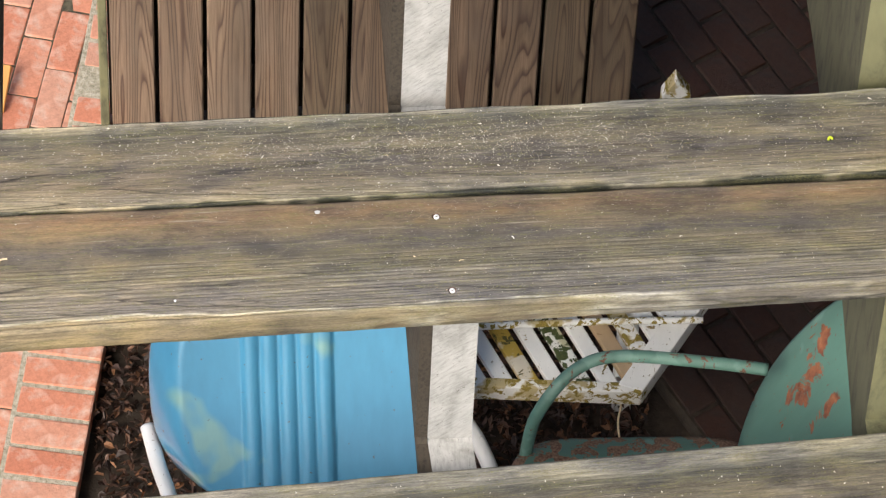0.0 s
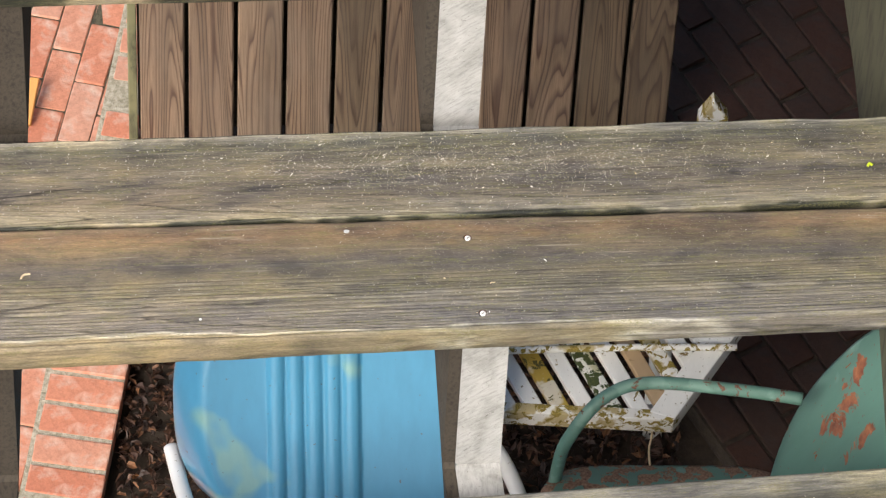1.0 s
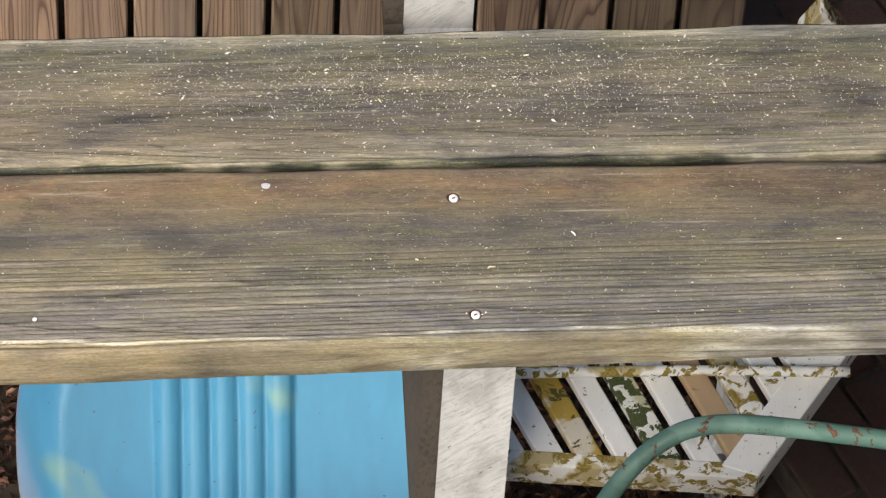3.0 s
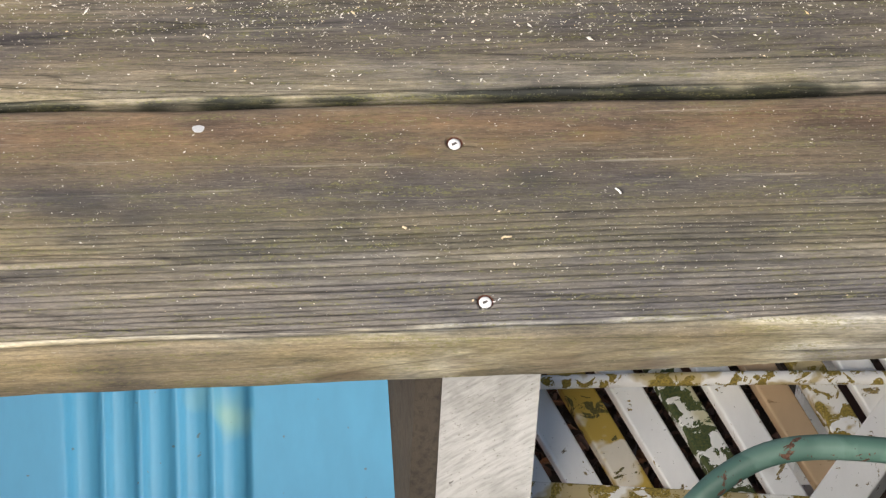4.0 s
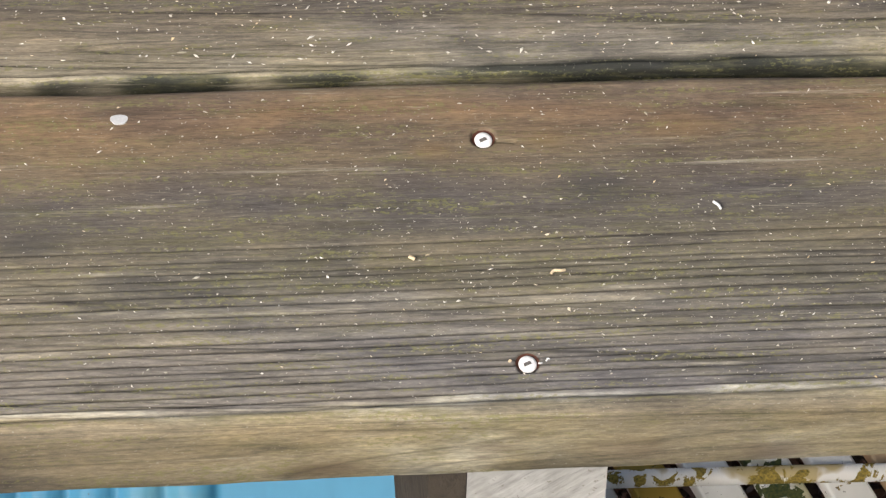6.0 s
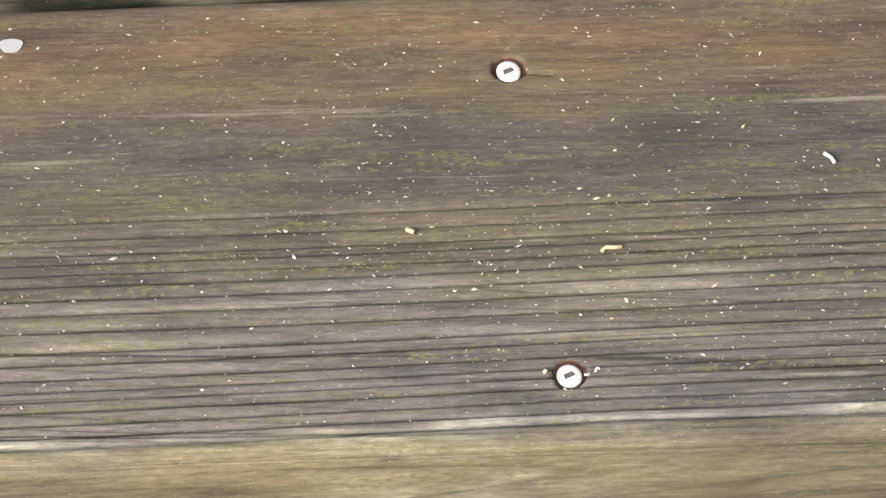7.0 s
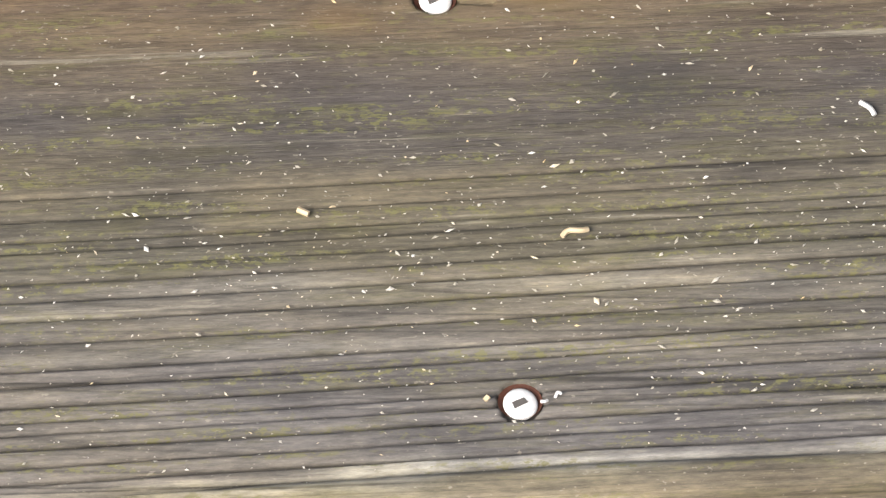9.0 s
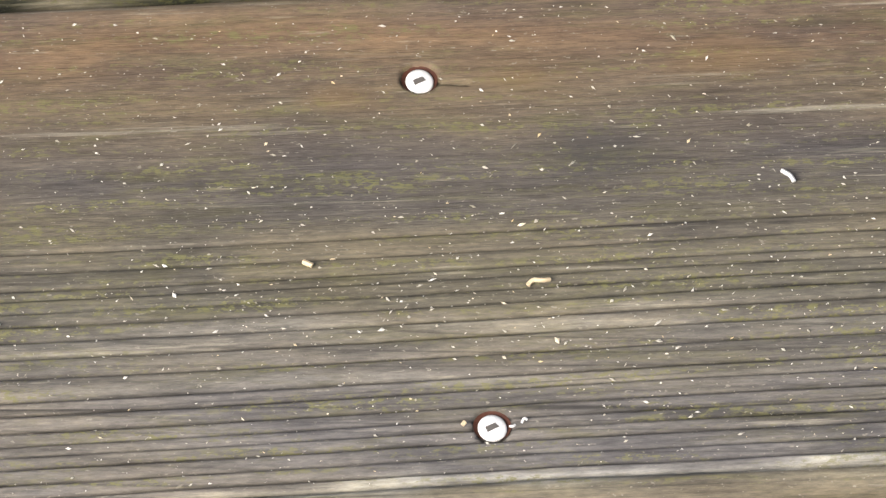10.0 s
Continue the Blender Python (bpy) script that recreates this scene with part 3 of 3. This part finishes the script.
# added board, dark all over, in place of the middle stringer's dark side
side_standin = stringer(-0.0315, -0.0183, sloped(0.30), 0.062)
side_standin.name = "side_standin_board"
side_standin["label"] = "dark added board standing in for the side of the middle stringer"
side_standin.data.materials[1] = M_SIDE
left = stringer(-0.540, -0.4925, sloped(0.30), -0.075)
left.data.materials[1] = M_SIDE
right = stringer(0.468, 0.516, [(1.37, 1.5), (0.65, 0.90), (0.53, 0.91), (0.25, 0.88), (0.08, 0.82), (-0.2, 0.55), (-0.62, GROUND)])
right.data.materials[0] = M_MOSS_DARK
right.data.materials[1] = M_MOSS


def screw(x, y, z, tilt):
    bm = bmesh.new()
    rings = []
    for r, h in ((0.0004, 0.0008), (0.0012, 0.00078), (0.0022, 0.0006), (0.0029, 0.0003), (0.0032, 0.0), (0.0029, -0.0006), (0.0013, -0.0022)):
        rings.append([bm.verts.new((r * math.cos(a), r * math.sin(a), h)) for a in (2 * math.pi * k / 28 for k in range(28))])
    for r0, r1 in zip(rings, rings[1:]):
        for k in range(28):
            bm.faces.new((r0[k], r0[(k + 1) % 28], r1[(k + 1) % 28], r1[k]))
    bm.faces.new(rings[0])
    head = from_bm("screw", bm, M_SCREW, front_board, "white-coated square-drive screw head", smooth=True)
    head.matrix_basis = pose(x, y, z, tilt, 0, 25)
    rec = prism_bm([(-0.0016, -0.0006), (0.0013, -0.0005), (0.0009, 0.0007), (-0.0015, 0.0007)], 0.0004, 0.00085, lambda a, b2, c: (a, b2, c))
    from_bm("drive_recess", rec, M_SLOT, head)
    ring = bmesh.new()
    lo = [ring.verts.new((0.0029 * math.cos(a), 0.0029 * math.sin(a), -0.0008)) for a in (2 * math.pi * k / 24 for k in range(24))]
    hi = [ring.verts.new((0.0041 * math.cos(a), 0.0041 * math.sin(a) * 0.97, 0.0)) for a in (2 * math.pi * k / 24 for k in range(24))]
    for k in range(24):
        ring.faces.new((lo[k], lo[(k + 1) % 24], hi[(k + 1) % 24], hi[k]))
    rim = from_bm("rusty_countersink", ring, M_RUSTHOLE, front_board, "rust-stained countersink")
    rim.location = (x, y + 0.0009, z - 0.0004)


for sx, sy in SCREWS:
    screw(sx, sy - 0.0003, -0.0012, 12)

# ---- plank screen behind the stairs ----
screen = place_empty("plank_screen", (-0.1, 1.5, PAVE), "upright treated brown planks with dark gaps between them", "fence", "", "")
PITCH = 0.0995
pbm = box_bm(-0.0453, 0.0453, 0, 0.025, 0, 1.05, 0.003)
pm = bpy.data.meshes.new("plank")
bmesh.ops.recalc_face_normals(pbm, faces=pbm.faces)
pbm.to_mesh(pm)
pbm.free()
pm.materials.append(M_PLANK)
for i in range(11):
    p = new("plank", pm)
    p.parent = screen
    p.location = (-0.487 + i * PITCH, 0.002 * math.sin(i * 2.3), 0.0)
from_bm("corner_post", box_bm(-0.556, -0.538, -0.006, 0.06, 0, 1.05, 0.002), M_MOSS, screen, "green mossy edge board")
# added dark sheet, stands for the shade seen through the gaps
from_bm("backing", box_bm(-0.536, 0.556, 0.070, 0.080, 0, 1.05), M_SIDE, screen, "dark sheet added to keep the plank gaps dark")
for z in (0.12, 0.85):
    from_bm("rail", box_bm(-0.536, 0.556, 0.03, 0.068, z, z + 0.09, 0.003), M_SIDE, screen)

settle(screen, 0.0497, 0.0294, 0.01, 0.6187)

# ---- shade: slab and walls added only to block light ----
tagged(from_bm("ceiling", box_bm(0.56, 1.0, -1.2, 3.4, 1.32, 1.37), M_WALL), "added dark slab that shades the paving", "ceiling", kind="structure")
tagged(from_bm("shade_wall_east", box_bm(0.98, 1.08, -0.6, 3.4, GROUND, 2.8), M_WALL), "added dark plain wall that keeps light off the paving", "wall", kind="structure")
tagged(from_bm("shade_wall_north", box_bm(0.3, 0.98, 2.5, 2.6, GROUND, 1.32), M_WALL), "added dark plain wall that keeps light off the paving", "wall", kind="structure")


# ---- chairs under the stairs ----
def shell_bm(half, h0, h1, power, ribs, rib_pitch, curve, rim, nu=96, nv=48, rib_depth=0.006, rib_mid=0.0):
    """A pressed shell: across s, up h; rounded outline, upright ribs in the middle, rolled rim."""
    hc, hr = (h0 + h1) / 2, (h1 - h0) / 2
    bm = bmesh.new()
    grid = []
    for j in range(nv + 1):
        a = -math.pi / 2 + math.pi * j / nv
        h = hc + hr * math.sin(a)
        w = half * max(0.02, (1 - abs(math.sin(a)) ** power)) ** (1 / power)
        row = []
        for i in range(nu + 1):
            s = (i / nu * 2 - 1)
            s = math.sin(s * math.pi / 2) * 0.35 + s * 0.65
            x = s * w
            d = curve * (x / half) ** 2 + curve * 0.5 * ((h - hc) / hr) ** 2
            e = max(abs(s), abs(math.sin(a)) ** 3)
            if abs(s) > 0.8:
                d -= rim * ((abs(s) - 0.8) / 0.2) ** 1.6
            for k in range(ribs):
                c = rib_mid + (k - (ribs - 1) / 2) * rib_pitch
                q = (x - c) / rib_pitch
                if abs(q) < 0.5:
                    d += rib_depth * math.sqrt(1 - 4 * q * q)
            row.append(bm.verts.new((x, h, d)))
        grid.append(row)
    for j in range(nv):
        for i in range(nu):
            bm.faces.new((grid[j][i], grid[j][i + 1], grid[j + 1][i + 1], grid[j + 1][i]))
    return bm


def set_frame(ob, at, across, up):
    x, y = Vector(across).normalized(), Vector(up).normalized()
    z = x.cross(y).normalized()
    y = z.cross(x)
    ob.matrix_basis = Matrix((x, y, z)).transposed().to_4x4()
    ob.matrix_basis.translation = Vector(at)


def solid(ob, t=0.002):
    md = ob.modifiers.new("sheet", "SOLIDIFY")
    md.thickness, md.offset = t, -1
    return ob


# blue chair facing the steps
blue = place_empty("metal_lawn_chair", (-0.224, 0.40, BASE), "blue pressed-metal lawn chair with ribbed back on white tube frame", "chair", "metal lawn chairs", "")
B = Vector(blue.location)
back_panel = solid(from_bm("backrest", shell_bm(0.250, -0.062, 0.37, 2.6, 5, 0.0285, 0.012, 0.066, 200, 56, 0.010, -0.036), M_BLUE, blue, "blue ribbed shell back", smooth=True))
set_frame(back_panel, Vector((-0.214, 0.373, 0.2)) - B, (1, 0, 0), (0, 0.55, 0.835))
seat = solid(from_bm("seat", shell_bm(0.225, -0.2, 0.2, 3.0, 4, 0.0235, 0.012, 0.02, 64, 32), M_BLUE, blue, "blue metal seat", smooth=True))
set_frame(seat, Vector((-0.224, 0.15, 0.05)) - B, (1, 0, 0), (0, 0.97, 0.1))
for sgn, x in ((-1, -0.468), (1, 0.040)):
    e = x + 0.045
    pts = [(x if sgn < 0 else x - 0.028, 0.485 if sgn < 0 else 0.50, 0.205), (x + 0.012, 0.42, 0.20), (e - 0.01, 0.30, 0.19), (e, -0.02, 0.18), (e, -0.07, 0.10), (e, -0.08, BASE + 0.02), (e, 0.1, BASE + 0.012), (e, 0.5, BASE + 0.012)]
    from_bm("arm_tube", tube_bm([Vector(p) - B for p in pts], 0.0125), M_TUBE_WHITE, blue, "white enamelled tube", smooth=True)

settle(blue, 0.0303, -0.0948, 0.34, 0.7467)

# teal chair facing along the steps
teal = place_empty("metal_lawn_chair", (0.35, 0.15, BASE), "teal metal lawn chair with rust patches and flaking paint", "chair", "metal lawn chairs", "")
B = Vector(teal.location)
tback = solid(from_bm("backrest", shell_bm(0.32, -0.1, 0.47, 2.4, 0, 0.03, 0.01, 0.012, 64, 40), M_TEAL_PATCH, teal, "teal shell back with rust-brown patches", smooth=True))
set_frame(tback, Vector((0.468, 0.16, 0.24)) - B, (0, -1, 0), (0.45, 0, 0.89))
tseat = solid(from_bm("seat", shell_bm(0.215, -0.21, 0.2, 5.0, 0, 0.03, 0.008, 0.02, 48, 40), M_TEAL_RUSTY, teal, "rust-edged teal seat", smooth=True))
set_frame(tseat, Vector((0.31, 0.215, 0.208)) - B, (0, -1, 0), (1, 0, -0.06))
for dy in (0.0, -0.46):
    pts = [(0.490, 0.410 + dy, 0.397), (0.40, 0.425 + dy, 0.402), (0.27, 0.441 + dy, 0.405), (0.205, 0.43 + dy, 0.39), (0.155, 0.40 + dy, 0.34), (0.137, 0.40 + dy, 0.23), (0.125, 0.40 + dy, -0.1), (0.12, 0.40 + dy, BASE + 0.02), (0.2, 0.40 + dy, BASE + 0.012), (0.55, 0.40 + dy, BASE + 0.012)]
    from_bm("arm_tube", tube_bm([Vector(p) - B for p in pts], 0.0098), M_TEAL, teal, "teal bent tube arm", smooth=True)

settle(teal, 0.0123, -0.1196, 0.11, 0.7746)

# white slatted chair
white = place_empty("slatted_wooden_chair", (0.27, 0.6, BASE), "white slatted wooden chair with peeling paint over yellow and green", "chair", "", "")
B = Vector(white.location)
SZ = 0.2


def white_part(name, outline, z0, z1, label="", bevel=0.002, worn=False, paint=None):
    bm = prism_bm(outline, z0, z1, lambda a, b2, c: (a - B.x, b2 - B.y, c - B.z))
    bmesh.ops.recalc_face_normals(bm, faces=bm.faces)
    bmesh.ops.bevel(bm, geom=list(bm.edges), offset=bevel, segments=2, affect="EDGES", profile=0.5)
    return from_bm(name, bm, paint or (M_WHITE_WORN if worn else M_WHITE), white, label)


def y_front(x):
    return 0.530 - 0.105 * (x - 0.066)


def x_right(y):
    return 0.314 + (y - 0.482) * 0.72


SK = 0.42
SLAT_PAINT = {4: M_OCHRE, 6: M_GREENED, 8: M_TAN, 9: M_WHITE_WORN}
SLAT_LABEL = {4: "slat worn to its ochre undercoat", 6: "slat with green showing through white", 8: "bare tan slat"}
for i in range(13):
    xa = -0.02 + i * 0.0405
    wv = 0.0285
    yb0 = 0.86
    lo_l, lo_r = xa, xa + wv

    def top_x(x, y):
        return x - SK * (y - 0.53)

    if lo_l > x_right(0.53) + 0.12:
        continue
    outline = []
    for x, y in ((lo_l, y_front(lo_l) + 0.012), (lo_r, y_front(lo_r) + 0.012)):
        outline.append((top_x(x, y), y))
    for x, y in ((lo_r, yb0), (lo_l, yb0)):
        outline.append((top_x(x, y), y))
    # slats that run out at the slanting side are cut there
    cut = []
    for x, y in outline:
        if x > x_right(y) - 0.012:
            yc = 0.53
            for _ in range(40):
                yc += 0.008
                xc = x + SK * (y - yc)
                if xc < x_right(yc) - 0.012:
                    break
            x, y = xc, yc
        cut.append((x, y))
    if max(c[1] for c in cut) - min(c[1] for c in cut) < 0.05:
        continue
    white_part("slat", cut, SZ - 0.014, SZ, SLAT_LABEL.get(i, ""), paint=SLAT_PAINT.get(i))
white_part("front_rail", [(-0.04, y_front(-0.04)), (x_right(0.502), y_front(x_right(0.502))), (x_right(0.502) + 0.014, y_front(x_right(0.502)) + 0.018), (-0.04, y_front(-0.04) + 0.018)], SZ - 0.035, SZ + 0.002, "white rail stained yellow", worn=True)
white_part("side_rail", [(x_right(0.505), 0.505), (x_right(0.86), 0.86), (x_right(0.86) - 0.05, 0.86), (x_right(0.52) - 0.05, 0.52)], SZ - 0.035, SZ + 0.003)
white_part("back_rail", [(-0.05, 0.86), (x_right(0.86), 0.86), (x_right(0.86), 0.885), (-0.05, 0.885)], SZ - 0.035, SZ + 0.002)
from_bm("seat_bar", tube_bm([Vector(p) - B for p in ((0.05, 0.640, SZ + 0.010), (0.25, 0.637, SZ + 0.012), (0.44, 0.630, SZ + 0.012))], 0.006), M_WHITE_WORN, white, "chipped white rod", smooth=True)
from_bm("leg", tube_bm([Vector(p) - B for p in ((0.295, 0.54, SZ - 0.03), (0.33, 0.70, -0.1), (0.37, 0.87, BASE))], 0.014), M_WHITE, white, smooth=True)
for x, y in ((-0.02, 0.53), (-0.02, 0.85), (0.36, 0.85)):
    from_bm("leg", box_bm(x - 0.016 - B.x, x + 0.016 - B.x, y - 0.016 - B.y, y + 0.016 - B.y, BASE - B.z, SZ - 0.03 - B.z, 0.003), M_WHITE, white)
post = prism_bm([(-0.022, 0.0), (0.024, 0.0), (0.022, 0.335), (0.010, 0.355), (-0.003, 0.380), (-0.012, 0.360), (-0.024, 0.335)], 0, 0.022, lambda a, b2, c: (0.40 + a - B.x, 0.845 + c - B.y, SZ + b2 - B.z))
bmesh.ops.recalc_face_normals(post, faces=post.faces)
bmesh.ops.bevel(post, geom=list(post.edges), offset=0.002, segments=1, affect="EDGES")
from_bm("back_post", post, M_WHITE_WORN, white, "white post with pointed worn top")
settle(white, 0.0241, -0.0865, 0.43, 0.7383)

twig = from_bm("twig", tube_bm([(0.297, 0.53, 0.150), (0.318, 0.59, 0.02), (0.327, 0.64, -0.12), (0.352, 0.70, -0.31), (0.36, 0.72, BASE + 0.01)], 0.0022, 6, 4), M_CREAM)
tagged(twig, "thin pale twig leaning under the white seat", "twig")
settle(twig, 0.0848, 0.0208, 2.99, 0.6063)

# stake on the paving
stake = from_bm("wooden_stake", box_bm(-0.010, 0.010, -0.007, 0.007, 0, 0.11, 0.002), M_STAKE)
stake.matrix_basis = pose(-0.925, 1.60, PAVE + 0.008, -72, 0, -8)
tagged(stake, "short orange pine stake lying on bricks", "stake")
settle(stake, -0.0120, 0.0375, -3.95, 0.5855)

# ---- dead leaves ----
rng = random.Random(5)
lv, lf = [], []


def leaf(x, y, z, size, yaw, tilt, roll):
    m = pose(x, y, z, tilt, roll, yaw)
    base = len(lv)
    bend, slim = rng.uniform(0.05, 0.8), rng.uniform(0.35, 1.1)
    shape = [(0, -1, 0), (0.42, -0.45, 1), (0.5, 0.1, 1), (0.28, 0.6, 0.6), (0, 1, -0.3), (-0.28, 0.6, 0.6), (-0.5, 0.1, 1), (-0.42, -0.45, 1), (0, -0.1, 0)]
    for a, b2, c in shape:
        lv.append(tuple(m @ Vector((a * size * slim * rng.uniform(0.5, 1.5), (b2 + rng.uniform(-0.25, 0.25)) * size, (c + rng.uniform(-0.3, 0.3)) * size * bend))))
    for k in range(8):
        lf.append((base + k, base + (k + 1) % 8, base + 8))


for _ in range(16000):
    x, y = rng.uniform(-0.66, 0.62), rng.uniform(0.25, 1.45)
    if x > 0.42 and y > 0.62:
        continue
    leaf(x, y, BASE + 0.012 + rng.random() * 0.04, rng.uniform(0.005, 0.015), rng.uniform(0, 360), rng.uniform(-55, 55), rng.uniform(-55, 55))
litter = tagged(from_data("leaf_litter", lv, lf, M_LEAF), "dead brown leaves lying on the bed", "leaves", kind="stuff")
settle(litter, 0.0439, 0.0007, -0.16, 0.6483)

# ---- dust, splinters and chips on the tread ----
cv, cf = [], []


def chip(x, y, z, length, width, yaw):
    base = len(cv)
    m = pose(x, y, z, rng.uniform(-15, 15), rng.uniform(-15, 15), yaw)
    for a, b2, c in ((-0.5, 0, 0), (0, -0.5, 0.1), (0.5, 0, 0), (0, 0.5, 0.1), (0, 0, 0.5), (0, 0, -0.5)):
        k = rng.uniform(0.55, 1.35)
        cv.append(tuple(m @ Vector((a * length * k, b2 * width * k + rng.uniform(-0.2, 0.2) * width, c * width))))
    for t in ((0, 1, 4), (1, 2, 4), (2, 3, 4), (3, 0, 4), (1, 0, 5), (2, 1, 5), (3, 2, 5), (0, 3, 5)):
        cf.append(tuple(base + k for k in t))


for _ in range(5200):
    x = rng.gauss(0.02, 0.2) if rng.random() < 0.7 else rng.uniform(-0.58, 0.58)
    y = rng.uniform(0.006, 0.137) if rng.random() < 0.6 else rng.gauss(0.05, 0.02)
    if not 0.004 < y < 0.138:
        continue
    if abs(x) > 0.58:
        continue
    s = 0.00024 * (1 + rng.expovariate(1.3))
    chip(x, y, TOP - relief_main(x, y) + 0.0002, s * rng.uniform(1, 2.2), s * 0.75, rng.uniform(-60, 60))
for _ in range(9000):
    if rng.random() < 0.55:
        x, y = rng.gauss(0.0, 0.17), rng.gauss(0.215, 0.018)
    else:
        x, y = rng.uniform(-0.58, 0.58), rng.uniform(0.152, 0.256)
    if not (0.152 < y < 0.256 and abs(x) < 0.58):
        continue
    s = 0.00036 * (1 + rng.expovariate(1.5))
    chip(x, y, TOP - 0.0012 - relief_plain(x, y - 0.1475) + 0.0002, s * rng.uniform(1, 2.4), s * 0.8, rng.uniform(-60, 60))
for _ in range(700):
    x, y = rng.uniform(-0.58, 0.58), rng.uniform(-0.3, -0.06)
    s = rng.uniform(0.0008, 0.0018)
    chip(x, y, TOP - RISE + 0.0002, s * rng.uniform(1, 2.4), s, rng.uniform(0, 180))
tagged(from_data("wood_dust", cv, cf, M_CHIP), "pale wood dust and flakes scattered over the treads", "dust", kind="stuff")


def splinter(name, pts, r, material, label):
    ob = from_bm(name, tube_bm(pts, r, 6, 4), material)
    return tagged(ob, label, "splinter")


zt = TOP + 0.0004
splinter("splinter", [(0.0100, 0.0572, zt), (0.0112, 0.0583, zt + 0.0003), (0.0133, 0.0580, zt + 0.0006), (0.0149, 0.0586, zt)], 0.00052, M_CREAM, "small curled cream wood splinter on the tread")
splinter("splinter", [(0.0682, 0.0863, zt), (0.0699, 0.0845, zt + 0.0003), (0.0706, 0.0830, zt)], 0.0005, M_SCREW, "small forked white splinter on the tread")
splinter("splinter", [(-0.0385, 0.0660, zt), (-0.0365, 0.0648, zt)], 0.0006, M_CREAM, "tiny cream wood chip on the tread")
splinter("splinter", [(-0.48, 0.079, zt), (-0.477, 0.084, zt), (-0.47, 0.085, zt)], 0.0011, M_CREAM, "curled pale shaving on the tread")
splinter("splinter", [(-0.0065, 0.0205, zt), (-0.0058, 0.0212, zt + 0.0003)], 0.0005, M_CREAM, "tiny cream wood chip beside a screw")
splinter("metal_shaving", [(0.0062, 0.0205, zt), (0.0068, 0.0214, zt + 0.0004), (0.0074, 0.0213, zt)], 0.0003, M_SCREW, "thin bright shaving beside a screw")
splinter("metal_shaving", [(0.0036, 0.0198, zt), (0.0043, 0.0196, zt + 0.0002), (0.0048, 0.0200, zt)], 0.0003, M_SCREW, "thin bright shaving beside a screw")
spot = from_bm("paint_spot", prism_bm([(0.003 * math.cos(a) * (1 + 0.12 * math.sin(3 * a)), 0.0023 * math.sin(a) * (1 + 0.1 * math.cos(2 * a))) for a in (2 * math.pi * k / 18 for k in range(18))], 0, 0.0006, lambda a, b2, c: (a - 0.1374, b2 + 0.1285, TOP - 0.0003 + c)), M_SPOT)
tagged(spot, "dried white paint spot on the tread", "paint spot")
nail = from_bm("nail_head", prism_bm([(0.0015 * math.cos(a), 0.0015 * math.sin(a)) for a in (2 * math.pi * k / 12 for k in range(12))], 0, 0.0006, lambda a, b2, c: (a - 0.2945, b2 + 0.022, TOP - 0.0002 + c)), M_SCREW)
tagged(nail, "small pale nail head in the tread", "nail")
bud = from_bm("leaf_bud", tube_bm([(0.4215, 0.195, zt), (0.4235, 0.198, zt + 0.001), (0.4265, 0.196, zt)], 0.0015, 6, 4), M_BUD)
tagged(bud, "bright yellow-green bud on the tread", "bud")

# ---- brick paving ----
pave = place_empty("pavement", (-0.648, 0.85, PAVE), "old red brick paving with mossy sandy joints", "paving", "", "structure")
pave.rotation_euler = (0, 0, radians(-5.0))
settle(pave, -0.0545, 0.0051, -6.10, 0.5922)
BL, BW, J = 0.160, 0.066, 0.011
brick_meshes = []
for k in range(5):
    r = random.Random(k)
    bm = box_bm(-BL / 2, BL / 2, -BW / 2, BW / 2, -0.05, 0, 0.004, 2)
    for v in bm.verts:
        v.co += Vector((r.uniform(-1, 1), r.uniform(-1, 1), r.uniform(-1, 1))) * 0.0012
    me = bpy.data.meshes.new("brick")
    bmesh.ops.recalc_face_normals(bm, faces=bm.faces)
    bm.to_mesh(me)
    bm.free()
    me.materials.append(M_BRICK)
    brick_meshes.append(me)
br = random.Random(3)


def brick(x, y, turn, parent=pave, meshes=brick_meshes, drop=0.0):
    ob = new("brick", meshes[br.randrange(5)])
    ob.parent = parent
    ob.matrix_basis = pose(x, y, br.uniform(-0.003, 0.002) - drop, br.uniform(-1, 1), br.uniform(-0.6, 0.6), turn + br.uniform(-0.8, 0.8))


from_bm("mortar_bed", box_bm(-0.172, -0.004, -1.2, 2.1, -0.06, -0.0025), M_MORTAR, pave, "sandy mossy mortar")
from_bm("sand_bed", box_bm(-0.95, -0.173, -1.2, 2.1, -0.06, -0.009), M_SAND, pave, "dark mossy sand between bricks")
for i in range(34):
    brick(-BL / 2 - 0.002, -1.0 + i * (BW + J), 0)
for c in range(-2, 9):
    for i in range(19):
        fx, fy = -BL - J * 1.5 - BW / 2 - c * (BW + 0.0025), -1.0 + (i + (c % 2) * 0.5) * (BL + 0.003)
        fx += 0.06 * (fy - 0.9)
        if fx < -BL + 0.02:
            brick(fx, fy, 90 - 3.4, drop=0.005)
pave2 = place_empty("pavement", (0.62, 0.45, PAVE), "dark red brick paving with deep shade in its colour", "paving", "", "structure")
pave2.rotation_euler = (0, 0, radians(25.0))
settle(pave2, 0.0983, 0.0285, 2.40, 0.6009)
from_bm("mortar_bed", box_bm(0.0, 0.95, 0.0, 1.9, -0.06, -0.006), M_SOIL, pave2, "dark silty joints")
# brick copies that carry the shade in their material
shaded_meshes = [me.copy() for me in brick_meshes]
for me in shaded_meshes:
    me.materials[0] = M_BRICK_SHADED
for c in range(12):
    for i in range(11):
        brick(0.04 + c * (BW + 0.006), 0.08 + (i + (c % 2) * 0.5) * (BL + J), 90, pave2, shaded_meshes)
